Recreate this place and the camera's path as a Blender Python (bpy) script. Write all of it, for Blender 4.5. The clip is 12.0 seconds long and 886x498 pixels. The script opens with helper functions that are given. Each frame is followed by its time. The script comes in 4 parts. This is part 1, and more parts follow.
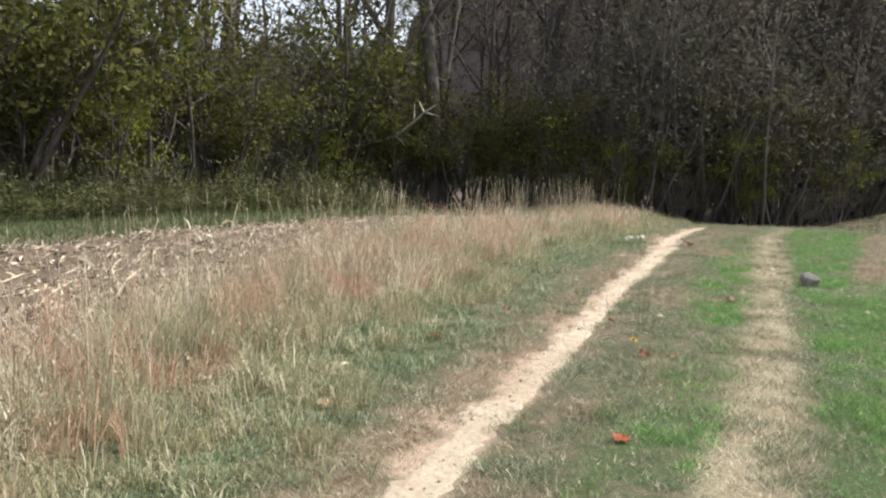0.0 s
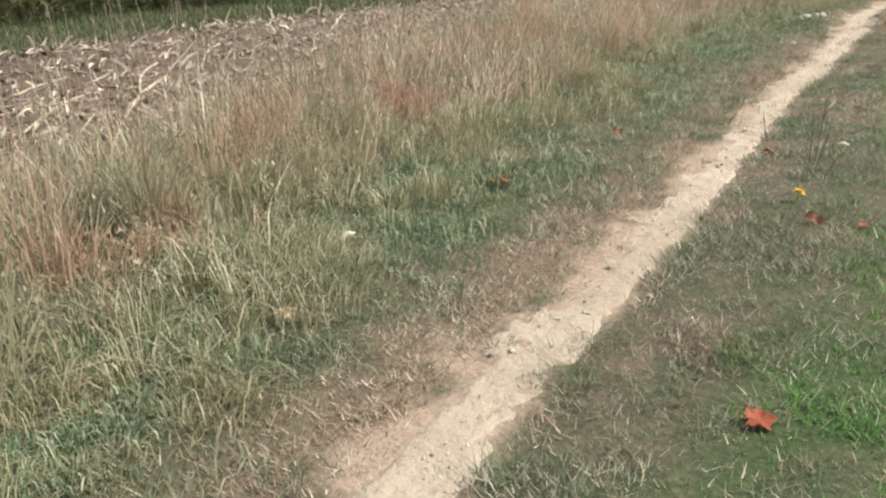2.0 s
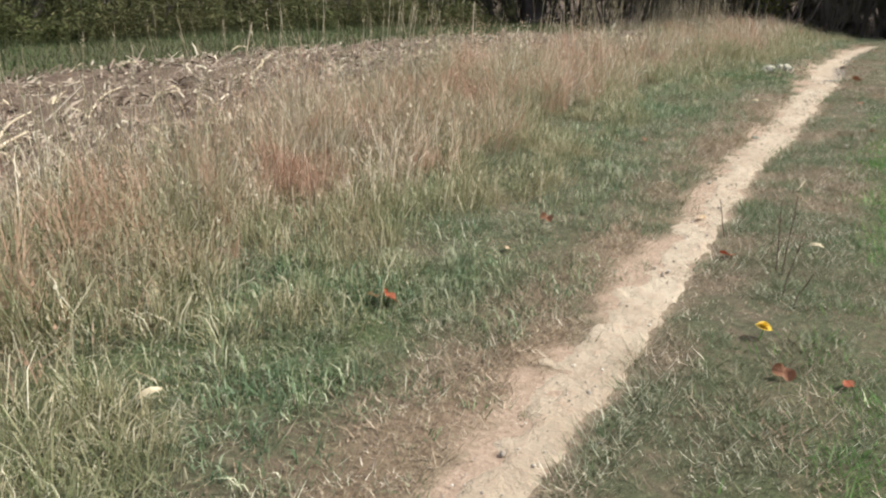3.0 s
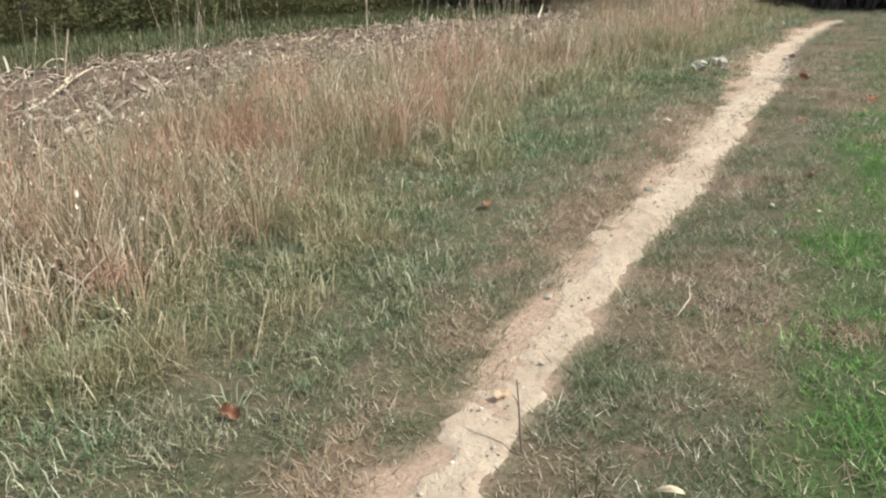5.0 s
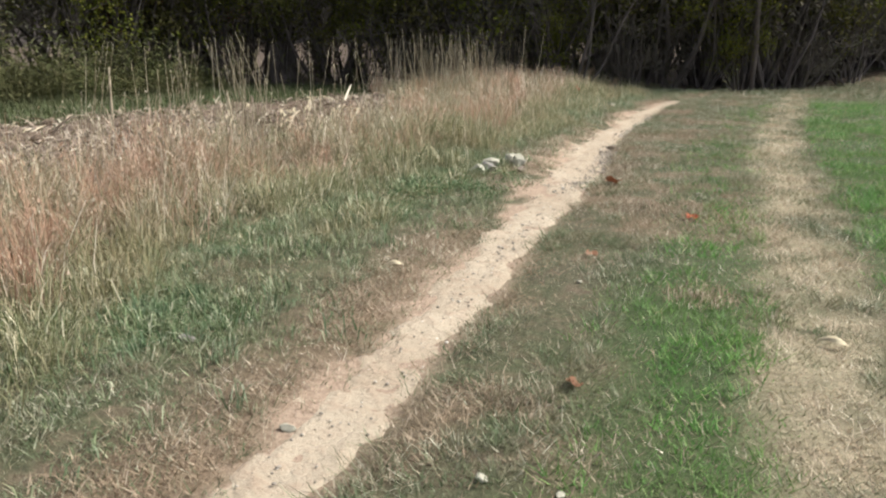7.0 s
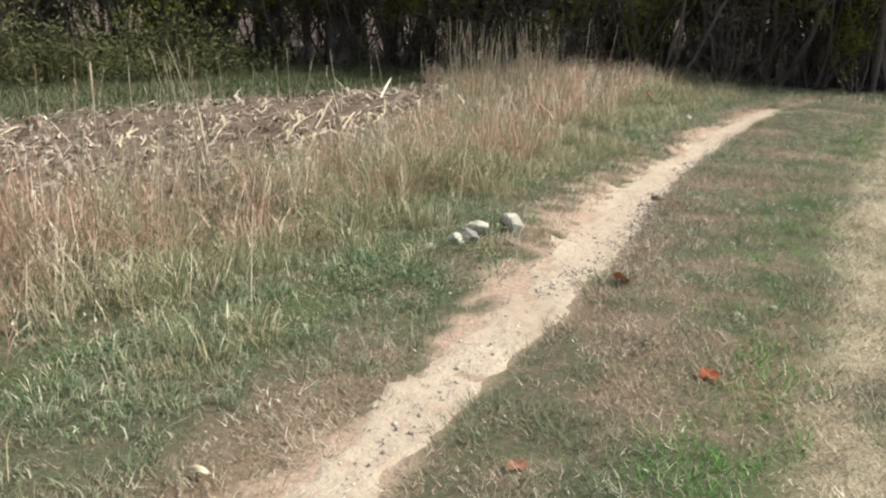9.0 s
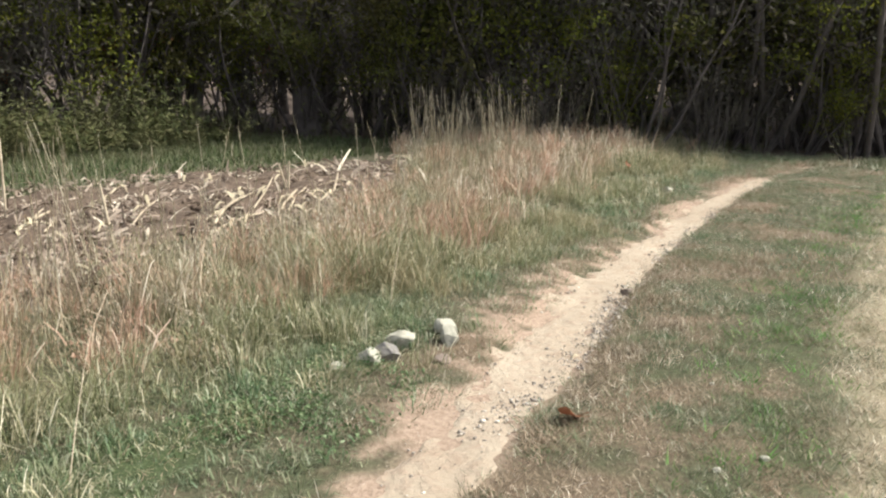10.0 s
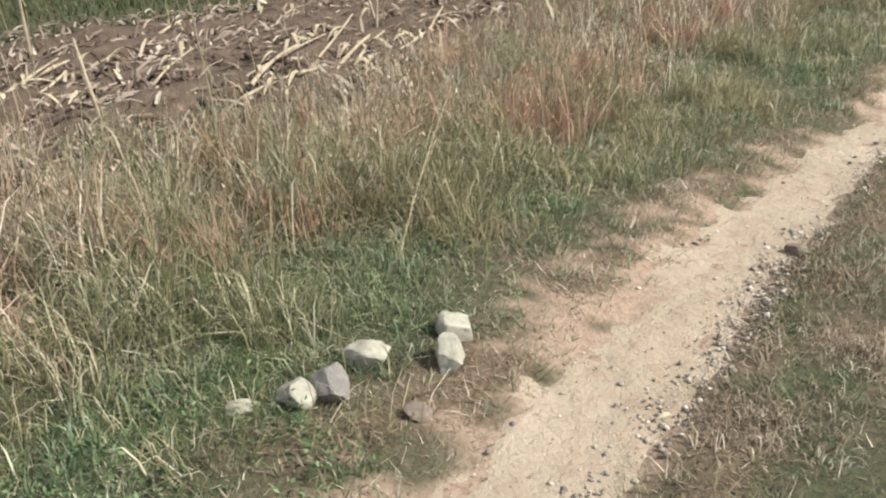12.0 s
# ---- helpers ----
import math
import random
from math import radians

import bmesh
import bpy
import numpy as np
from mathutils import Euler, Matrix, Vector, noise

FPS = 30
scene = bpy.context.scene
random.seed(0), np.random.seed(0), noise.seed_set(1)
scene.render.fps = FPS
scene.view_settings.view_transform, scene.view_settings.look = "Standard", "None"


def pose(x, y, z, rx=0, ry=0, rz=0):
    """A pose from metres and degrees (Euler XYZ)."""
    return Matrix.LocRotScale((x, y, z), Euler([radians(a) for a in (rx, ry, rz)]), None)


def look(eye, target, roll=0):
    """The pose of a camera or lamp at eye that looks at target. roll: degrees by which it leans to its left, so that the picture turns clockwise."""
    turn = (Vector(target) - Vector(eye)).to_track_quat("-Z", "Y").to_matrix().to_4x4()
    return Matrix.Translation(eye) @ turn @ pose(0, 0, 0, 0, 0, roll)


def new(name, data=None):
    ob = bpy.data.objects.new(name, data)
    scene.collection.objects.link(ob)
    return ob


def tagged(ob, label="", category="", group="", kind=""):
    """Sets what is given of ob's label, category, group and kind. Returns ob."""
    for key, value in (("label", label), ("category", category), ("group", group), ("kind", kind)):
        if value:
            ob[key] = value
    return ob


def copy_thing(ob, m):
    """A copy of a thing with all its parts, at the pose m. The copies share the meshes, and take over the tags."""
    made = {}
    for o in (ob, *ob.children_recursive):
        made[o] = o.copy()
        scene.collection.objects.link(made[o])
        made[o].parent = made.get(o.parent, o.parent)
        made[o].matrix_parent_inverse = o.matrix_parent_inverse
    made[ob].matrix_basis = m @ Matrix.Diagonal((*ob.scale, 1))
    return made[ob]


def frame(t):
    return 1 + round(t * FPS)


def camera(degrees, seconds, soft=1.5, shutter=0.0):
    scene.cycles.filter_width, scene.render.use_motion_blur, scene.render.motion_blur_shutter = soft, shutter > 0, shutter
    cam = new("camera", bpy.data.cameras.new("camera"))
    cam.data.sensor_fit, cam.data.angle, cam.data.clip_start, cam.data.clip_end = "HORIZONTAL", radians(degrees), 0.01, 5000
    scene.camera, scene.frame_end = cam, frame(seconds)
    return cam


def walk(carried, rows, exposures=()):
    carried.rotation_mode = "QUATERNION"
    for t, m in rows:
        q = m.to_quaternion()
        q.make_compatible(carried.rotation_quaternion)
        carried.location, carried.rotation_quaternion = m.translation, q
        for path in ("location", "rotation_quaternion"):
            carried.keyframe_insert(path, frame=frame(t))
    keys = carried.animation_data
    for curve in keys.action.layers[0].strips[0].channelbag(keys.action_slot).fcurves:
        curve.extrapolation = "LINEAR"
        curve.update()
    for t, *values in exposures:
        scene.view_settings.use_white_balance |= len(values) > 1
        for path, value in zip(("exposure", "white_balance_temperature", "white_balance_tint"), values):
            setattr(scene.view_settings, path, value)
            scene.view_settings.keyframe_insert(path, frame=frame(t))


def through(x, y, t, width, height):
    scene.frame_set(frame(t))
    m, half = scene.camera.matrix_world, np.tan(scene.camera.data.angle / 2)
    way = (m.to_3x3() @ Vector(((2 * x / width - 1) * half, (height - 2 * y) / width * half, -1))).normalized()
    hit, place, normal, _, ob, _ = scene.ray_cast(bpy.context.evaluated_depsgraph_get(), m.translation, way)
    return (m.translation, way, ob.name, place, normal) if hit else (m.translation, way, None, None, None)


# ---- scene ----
cam = camera(55.0, 12.0, soft=2.2)

PATH = [
    (0, (1.676, 0.778, 1.316), (0.769, 2.549, 1.116), 1.5),
    (0.5, (1.524, 1.331, 1.289), (0.662, 3.116, 1.025), -0.8),
    (1, (1.425, 1.892, 1.304), (0.523, 3.633, 0.91), 2.0),
    (1.5, (1.218, 2.395, 1.277), (0.179, 3.997, 0.681), 0.0),
    (2, (1.102, 2.899, 1.251), (-0.035, 4.39, 0.554), -0.8),
    (2.5, (0.888, 3.47, 1.241), (-0.229, 4.978, 0.551), 0.7),
    (3, (0.748, 4.103, 1.319), (-0.34, 5.656, 0.685), 0.7),
    (3.2, (0.732, 4.339, 1.347), (-0.351, 5.9, 0.722), 1.2),
    (4.8, (0.553, 6.307, 1.389), (-0.541, 7.846, 0.729), 0.6),
    (5, (0.515, 6.656, 1.42), (-0.53, 8.216, 0.73), -1.3),
    (5.5, (0.502, 7.482, 1.364), (-0.473, 9.109, 0.728), -1.2),
    (6, (0.444, 8.104, 1.353), (-0.559, 9.725, 0.748), -1.2),
    (6.5, (0.446, 8.737, 1.283), (-0.472, 10.421, 0.716), -4.2),
    (7, (0.398, 9.347, 1.291), (-0.434, 11.086, 0.757), -0.7),
    (7.2, (0.376, 9.562, 1.308), (-0.459, 11.297, 0.766), -0.8),
    (8.8, (0.396, 11.146, 1.639), (-0.666, 12.724, 1.019), -1.1),
    (9, (0.378, 11.422, 1.643), (-0.654, 13.02, 1.025), 0.5),
    (9.5, (0.239, 11.953, 1.697), (-0.832, 13.564, 1.189), 0.2),
    (10, (0.178, 12.538, 1.609), (-0.871, 14.173, 1.132), -0.1),
    (10.5, (0.067, 13.071, 1.605), (-1.013, 14.67, 1.079), 2.8),
    (11, (-0.146, 13.557, 1.587), (-1.307, 15.052, 0.941), 2.8),
    (11.5, (-0.313, 14.035, 1.575), (-1.6, 15.283, 0.689), 1.2),
    (12, (-0.506, 14.653, 1.554), (-1.802, 15.891, 0.668), -2.1),
]
walk(cam, [(t, look(eye, target, roll)) for t, eye, target, roll in PATH], [(0, 1.02), (0.5, 1.0), (1.0, 0.92), (1.6, 0.8), (3.0, 0.75), (7.0, 0.76), (9.0, 0.81), (9.6, 0.85), (10.0, 0.94), (10.4, 0.9), (11.2, 0.75), (12.0, 0.63)])

# ---- world and sun ----
SUN_ELEV, SUN_AZ = 46.0, 62.0  # azimuth clockwise from +y
world = bpy.data.worlds.new("world")
scene.world = world
world.use_nodes = True
wn = world.node_tree.nodes
sky = wn.new("ShaderNodeTexSky")
sky.sky_type = "NISHITA"
sky.sun_disc = False
sky.sun_elevation = radians(SUN_ELEV)
sky.sun_rotation = radians(SUN_AZ)
sky.air_density, sky.dust_density, sky.ozone_density = 1.0, 3.0, 1.0
wn["Background"].inputs["Strength"].default_value = 0.13
haze = wn.new("ShaderNodeMix")
haze.data_type = "RGBA"
cloud = wn.new("ShaderNodeTexNoise")
cloud.inputs["Scale"].default_value, cloud.inputs["Detail"].default_value = 2.2, 6.0
cloud_amount = wn.new("ShaderNodeMapRange")
cloud_amount.inputs["From Min"].default_value, cloud_amount.inputs["From Max"].default_value = 0.3, 0.7
cloud_amount.inputs["To Min"].default_value, cloud_amount.inputs["To Max"].default_value = 0.35, 0.85
wl = world.node_tree.links
wl.new(cloud.outputs["Fac"], cloud_amount.inputs["Value"])
wl.new(cloud_amount.outputs[0], haze.inputs[0])
wl.new(sky.outputs[0], haze.inputs[6])
haze.inputs[7].default_value = (4.6, 4.75, 5.0, 1)
wl.new(haze.outputs[2], wn["Background"].inputs["Color"])
sun_data = bpy.data.lights.new("sun", "SUN")
sun_data.energy, sun_data.angle, sun_data.color = 4.4, radians(0.8), (1.0, 0.985, 0.905)
sun = new("sun", sun_data)
sa, se = radians(SUN_AZ), radians(SUN_ELEV)
sun_dir = Vector((math.sin(sa) * math.cos(se), math.cos(sa) * math.cos(se), math.sin(se)))
sun.matrix_world = look(sun_dir * 60, (0, 0, 0))

# ---- small tools ----
rng = np.random.default_rng(7)


def lattice(ix, iy, seed):
    h = (ix * 374761393 + iy * 668265263 + seed * 974634777) & 0x7FFFFFFF
    h = ((h ^ (h >> 13)) * 1274126177) & 0x7FFFFFFF
    return ((h ^ (h >> 16)) & 0xFFFF) / 65535.0


def vnoise(x, y, scale=1.0, seed=0):
    """Smooth noise from 0 to 1 over the plan."""
    x, y = np.asarray(x, float) / scale, np.asarray(y, float) / scale
    ix, iy = np.floor(x).astype(np.int64), np.floor(y).astype(np.int64)
    u, v = x - ix, y - iy
    u, v = u * u * (3 - 2 * u), v * v * (3 - 2 * v)
    a, b = lattice(ix, iy, seed), lattice(ix + 1, iy, seed)
    c, d = lattice(ix, iy + 1, seed), lattice(ix + 1, iy + 1, seed)
    return (a * (1 - u) + b * u) * (1 - v) + (c * (1 - u) + d * u) * v


def fnoise(x, y, scale=1.0, seed=0):
    return 0.55 * vnoise(x, y, scale, seed) + 0.3 * vnoise(x, y, scale * 0.43, seed + 5) + 0.15 * vnoise(x, y, scale * 0.19, seed + 9)


def step(a, b, v):
    t = np.clip((v - a) / (b - a), 0, 1)
    return t * t * (3 - 2 * t)


def mesh_of(name, V, F, material=None, smooth=False):
    """A mesh from arrays of places and of faces that all have the same number of corners."""
    V, F = np.asarray(V, np.float32), np.asarray(F, np.int32)
    me = bpy.data.meshes.new(name)
    k = F.shape[1]
    me.vertices.add(len(V))
    me.vertices.foreach_set("co", V.ravel())
    me.loops.add(F.size)
    me.loops.foreach_set("vertex_index", F.ravel())
    me.polygons.add(len(F))
    me.polygons.foreach_set("loop_start", np.arange(0, F.size, k, dtype=np.int32))
    if smooth:
        me.polygons.foreach_set("use_smooth", np.ones(len(F), bool))
    me.update(calc_edges=True)
    if material:
        me.materials.append(material)
    return me


def part(name, bm, material, parent, label=""):
    me = bpy.data.meshes.new(name)
    bm.to_mesh(me)
    bm.free()
    me.materials.append(material)
    ob = new(name, me)
    ob.parent = parent
    return tagged(ob, label)


def join(pieces):
    """One pair of arrays from several."""
    V, F, n = [], [], 0
    for v, f in pieces:
        V.append(v)
        F.append(np.asarray(f) + n)
        n += len(v)
    return np.concatenate(V), np.concatenate(F)


def tube(points, radii, sides=6):
    P = np.asarray(points, float)
    R = np.asarray(radii, float)
    T = np.gradient(P, axis=0)
    T /= np.linalg.norm(T, axis=1)[:, None] + 1e-9
    ref = np.where(np.abs(T[:, 2:3]) > 0.9, np.array([[1.0, 0, 0]]), np.array([[0, 0, 1.0]]))
    A = np.cross(T, ref)
    A /= np.linalg.norm(A, axis=1)[:, None] + 1e-9
    B = np.cross(T, A)
    ang = np.linspace(0, 2 * np.pi, sides, endpoint=False)
    ring = np.cos(ang)[None, :, None] * A[:, None] + np.sin(ang)[None, :, None] * B[:, None]
    V = (P[:, None] + ring * R[:, None, None]).reshape(-1, 3)
    i = np.arange(len(P) - 1)[:, None] * sides
    j = np.arange(sides)[None]
    k = (j + 1) % sides
    F = np.stack([i + j, i + k, i + k + sides, i + j + sides], -1).reshape(-1, 4)
    return V, F


# ---- the plan ----
def path_mid(y):
    return np.interp(y, [-6, 0, 4.2, 5, 6.3, 7.2, 8, 9.1, 10.4, 11.3, 12, 13, 14.2, 15.3, 16.2, 16.9, 17.8, 19, 20.5, 22, 24.4, 26.7, 30], [1.2, 0.55, -0.185, -0.31, -0.41, -0.5, -0.62, -0.77, -0.965, -1.03, -1.1, -1.22, -1.38, -1.51, -1.65, -1.78, -1.95, -2.09, -2.19, -2.28, -2.29, -2.05, -1.3])


def path_half(y):
    return np.interp(y, [0, 4, 5, 6.5, 7.5, 9, 10.4, 12, 14, 15.3, 16.5, 18, 19, 22, 23.8, 24.8, 28], [0.14, 0.13, 0.13, 0.105, 0.095, 0.105, 0.118, 0.122, 0.14, 0.19, 0.215, 0.2, 0.175, 0.145, 0.12, 0.03, 0.02])


def track_mid(y):
    return np.interp(y, [-6, 4.85, 7, 10, 12.5, 14.45, 17.4, 20, 24.6, 30], [2.1, 1.28, 1.09, 0.75, 0.43, 0.27, -0.1, -0.3, -0.5, -0.7])


def tall_edge(y):
    return np.interp(y, [-6, 0, 3.45, 4.3, 6.5, 9.6, 11, 14.5, 16, 18, 20.5, 25, 30], [0, -0.8, -1.36, -1.46, -2.15, -2.5, -2.75, -2.97, -3.02, -3.05, -3.4, -3.7, -4.2])


def field_edge(y):
    return np.interp(y, [-6, 0, 4.8, 7.1, 11.2, 14.2, 16, 18, 20, 22, 23.5, 24.5], [-2.5, -2.9, -3.45, -4.2, -4.7, -4.8, -4.7, -4.75, -5.0, -5.9, -7.1, -8.0])


def field_far(y):
    return np.interp(y, [0, 10, 14, 18, 21, 23.5], [-9.9, -9.5, -9.3, -8.8, -8.1, -7.3])


def weed_front(y):
    return np.interp(y, [0, 11, 18, 24], [-13.0, -12.4, -11.4, -10.4])


def height(x, y):
    """The lie of the land."""
    z = 0.05 * (fnoise(x, y, 1.3, 3) - 0.5) + 0.02 * (vnoise(x, y, 0.3, 4) - 0.5)
    d = np.abs(x - path_mid(y))
    z = z * (0.35 + 0.65 * step(0.2, 0.8, d)) - 0.025 * (1 - step(0.1, 0.45, d))
    z = z - 0.035 * step(15.5, 17, y) * (1 - step(20, 23, y)) * (1 - step(0.0, 0.09, d - path_half(y)))
    f = step(0.0, 0.5, field_edge(y) - x) * step(-0.3, 0.3, x - field_far(y))
    z = z - 0.06 * f
    # a broad swell: the walk climbs to its crest, and the far end lies lower
    w = np.clip((np.hypot(x, y - 12) - 60) / 200, 0, 1)
    z = z * (1 - w) - 0.002 * (np.clip(y, -8, 34) - 14.65) ** 2
    # the bank beyond the crest, up which the way bends to the side
    return z + 0.28 * np.clip(x + 1.2, 0, 5) * step(28, 35, y) * (1 - step(60, 90, np.hypot(x, y - 12)))


# ---- materials ----
def material(name, rough=0.85):
    m = bpy.data.materials.new(name)
    m.use_nodes = True
    n, l = m.node_tree.nodes, m.node_tree.links
    b = n["Principled BSDF"]
    b.inputs["Roughness"].default_value = rough
    b.inputs["Specular IOR Level"].default_value = 0.25
    return m, n, l, b


def node_noise(n, l, scale, detail=4.0, rough=0.6, coords=None):
    t = n.new("ShaderNodeTexNoise")
    t.inputs["Scale"].default_value, t.inputs["Detail"].default_value, t.inputs["Roughness"].default_value = scale, detail, rough
    if coords is None:
        coords = n.new("ShaderNodeTexCoord").outputs["Object"]
    l.new(coords, t.inputs["Vector"])
    return t.outputs["Fac"]


def node_ramp(n, l, fac, stops):
    r = n.new("ShaderNodeValToRGB")
    e = r.color_ramp.elements
    while len(e) < len(stops):
        e.new(0.5)
    for item, (p, c) in zip(e, stops):
        item.position, item.color = p, (*c, 1)
    l.new(fac, r.inputs["Fac"])
    return r.outputs["Color"]


def node_mix(n, l, fac, a, b, how="MIX"):
    m = n.new("ShaderNodeMix")
    m.data_type, m.blend_type = "RGBA", how
    if isinstance(fac, float):
        m.inputs[0].default_value = fac
    else:
        l.new(fac, m.inputs[0])
    for sock, v in ((m.inputs[6], a), (m.inputs[7], b)):
        if isinstance(v, tuple):
            sock.default_value = (*v, 1)
        else:
            l.new(v, sock)
    return m.outputs[2]


def node_bump(n, l, b, fac, strength, distance):
    k = n.new("ShaderNodeBump")
    k.inputs["Strength"].default_value, k.inputs["Distance"].default_value = strength, distance
    l.new(fac, k.inputs["Height"])
    l.new(k.outputs[0], b.inputs["Normal"])


def leafy(name, stops, patch=None, through=0.3, rough=0.6, patch_scale=0.7, second=None):
    """Blades and leaves: each one takes its own colour, and light passes through."""
    m, n, l, b = material(name, rough)
    geo = n.new("ShaderNodeNewGeometry")
    c = node_ramp(n, l, geo.outputs["Random Per Island"], stops)
    if patch:
        f = node_ramp(n, l, node_noise(n, l, patch_scale, 3.0), [(0.42, (0, 0, 0)), (0.6, (1, 1, 1))])
        c = node_mix(n, l, f, c, node_mix(n, l, 0.65, c, patch))
    if second:
        f = node_ramp(n, l, node_noise(n, l, patch_scale * 3.7, 2.0), [(0.48, (0, 0, 0)), (0.6, (1, 1, 1))])
        c = node_mix(n, l, f, c, node_mix(n, l, 0.6, c, second))
    l.new(c, b.inputs["Base Color"])
    t = n.new("ShaderNodeBsdfTranslucent")
    l.new(c, t.inputs["Color"])
    s = n.new("ShaderNodeMixShader")
    s.inputs[0].default_value = through
    l.new(b.outputs[0], s.inputs[1])
    l.new(t.outputs[0], s.inputs[2])
    l.new(s.outputs[0], n["Material Output"].inputs["Surface"])
    return m


def stone_like(name, a, b2, scale, bump=0.4, rough=0.9, dist=0.01):
    m, n, l, b = material(name, rough)
    f = node_noise(n, l, scale, 8.0, 0.65)
    c = node_ramp(n, l, f, [(0.3, a), (0.7, b2)])
    l.new(c, b.inputs["Base Color"])
    node_bump(n, l, b, f, bump, dist)
    return m


def ground_material():
    m, n, l, b = material("turf", 0.95)
    f1 = node_noise(n, l, 2.2, 6.0)
    f2 = node_noise(n, l, 38.0, 6.0, 0.7)
    f3 = node_noise(n, l, 9.0, 4.0, 0.6)
    soil = node_ramp(n, l, f2, [(0.3, (0.038, 0.036, 0.022)), (0.55, (0.078, 0.074, 0.044)), (0.75, (0.165, 0.152, 0.098))])
    moss = node_ramp(n, l, f2, [(0.3, (0.024, 0.038, 0.014)), (0.6, (0.052, 0.078, 0.028)), (0.8, (0.105, 0.128, 0.056))])
    bare = node_ramp(n, l, f2, [(0.3, (0.070, 0.052, 0.036)), (0.6, (0.130, 0.098, 0.068)), (0.8, (0.220, 0.180, 0.130))])
    soil = node_mix(n, l, node_ramp(n, l, f3, [(0.48, (0, 0, 0)), (0.62, (0.85, 0.85, 0.85))]), soil, bare)
    straw = node_ramp(n, l, f2, [(0.3, (0.22, 0.18, 0.12)), (0.6, (0.38, 0.32, 0.22)), (0.8, (0.52, 0.45, 0.33))])
    brown = node_ramp(n, l, f2, [(0.3, (0.095, 0.066, 0.044)), (0.6, (0.185, 0.13, 0.09)), (0.8, (0.31, 0.235, 0.17))])
    c = node_mix(n, l, node_ramp(n, l, f1, [(0.4, (0, 0, 0)), (0.62, (0.35, 0.35, 0.35))]), soil, moss)
    dust = node_ramp(n, l, f2, [(0.3, (0.20, 0.14, 0.10)), (0.55, (0.31, 0.228, 0.17)), (0.75, (0.40, 0.31, 0.24))])
    for key, col in (("green", moss), ("brown", brown), ("straw", straw), ("dust", dust)):
        a = n.new("ShaderNodeAttribute")
        a.attribute_name = key
        c = node_mix(n, l, a.outputs["Fac"], c, col)
    l.new(c, b.inputs["Base Color"])
    node_bump(n, l, b, f2, 0.7, 0.02)
    return m


MAT_GROUND = ground_material()


def dirt_material():
    m, n, l, b = material("dry_dirt", 0.95)
    f1, f2, f3 = node_noise(n, l, 1.7, 5.0), node_noise(n, l, 14.0, 7.0, 0.7), node_noise(n, l, 90.0, 4.0, 0.7)
    c = node_ramp(n, l, f1, [(0.3, (0.325, 0.26, 0.192)), (0.7, (0.412, 0.345, 0.264))])
    c = node_mix(n, l, node_ramp(n, l, f2, [(0.48, (0, 0, 0)), (0.7, (0.6, 0.6, 0.6))]), c, (0.29, 0.20, 0.145))
    c = node_mix(n, l, node_ramp(n, l, f3, [(0.60, (0, 0, 0)), (0.68, (0.7, 0.7, 0.7))]), c, (0.16, 0.125, 0.095))
    l.new(c, b.inputs["Base Color"])
    node_bump(n, l, b, f2, 0.8, 0.035)
    return m


MAT_DIRT = dirt_material()
MAT_SOIL = stone_like("ploughed_soil", (0.056, 0.038, 0.028), (0.139, 0.103, 0.076), 9.0, 0.9, 0.95, 0.05)
MAT_LITTER = stone_like("leaf_litter", (0.055, 0.040, 0.031), (0.125, 0.092, 0.071), 6.0, 0.9, 0.95, 0.05)
MAT_TURF = leafy("short_turf", [(0.0, (0.052, 0.070, 0.034)), (0.3, (0.104, 0.128, 0.068)), (0.55, (0.185, 0.192, 0.120)), (0.8, (0.325, 0.312, 0.220)), (1.0, (0.780, 0.755, 0.610))], (0.205, 0.180, 0.110), 0.25, 0.5, 1.3, (0.088, 0.146, 0.062))
MAT_LUSH = leafy("lush_turf", [(0.0, (0.054, 0.132, 0.030)), (0.45, (0.108, 0.270, 0.056)), (0.85, (0.205, 0.380, 0.105)), (1.0, (0.600, 0.590, 0.340))], (0.160, 0.222, 0.085), 0.3, 0.55, 1.2, (0.081, 0.190, 0.050))
MAT_DEAD = leafy("dead_thatch", [(0.0, (0.160, 0.128, 0.090)), (0.45, (0.285, 0.230, 0.165)), (0.85, (0.460, 0.385, 0.290)), (1.0, (0.780, 0.705, 0.580))], (0.325, 0.235, 0.160), 0.2, 0.65, 1.4, (0.205, 0.165, 0.112))
MAT_MID = leafy("rank_grass", [(0.0, (0.050, 0.074, 0.028)), (0.25, (0.128, 0.152, 0.068)), (0.5, (0.262, 0.250, 0.144)), (0.8, (0.465, 0.415, 0.275)), (1.0, (0.860, 0.795, 0.620))], (0.335, 0.270, 0.165), 0.35, 0.4, 0.9, (0.190, 0.208, 0.108))
MAT_TALL = leafy("tall_dry_grass", [(0.0, (0.105, 0.120, 0.062)), (0.25, (0.270, 0.228, 0.150)), (0.5, (0.420, 0.338, 0.245)), (0.8, (0.585, 0.485, 0.372)), (1.0, (0.88, 0.81, 0.68))], (0.240, 0.250, 0.145), 0.35, 0.4, 0.6, (0.49, 0.265, 0.195))
MAT_VERGE = leafy("verge_turf", [(0.0, (0.036, 0.058, 0.021)), (0.6, (0.072, 0.104, 0.040)), (1.0, (0.180, 0.180, 0.098))], (0.100, 0.105, 0.053), 0.3, 0.6, 0.5)
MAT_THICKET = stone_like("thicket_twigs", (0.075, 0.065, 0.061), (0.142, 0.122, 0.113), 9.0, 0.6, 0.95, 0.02)
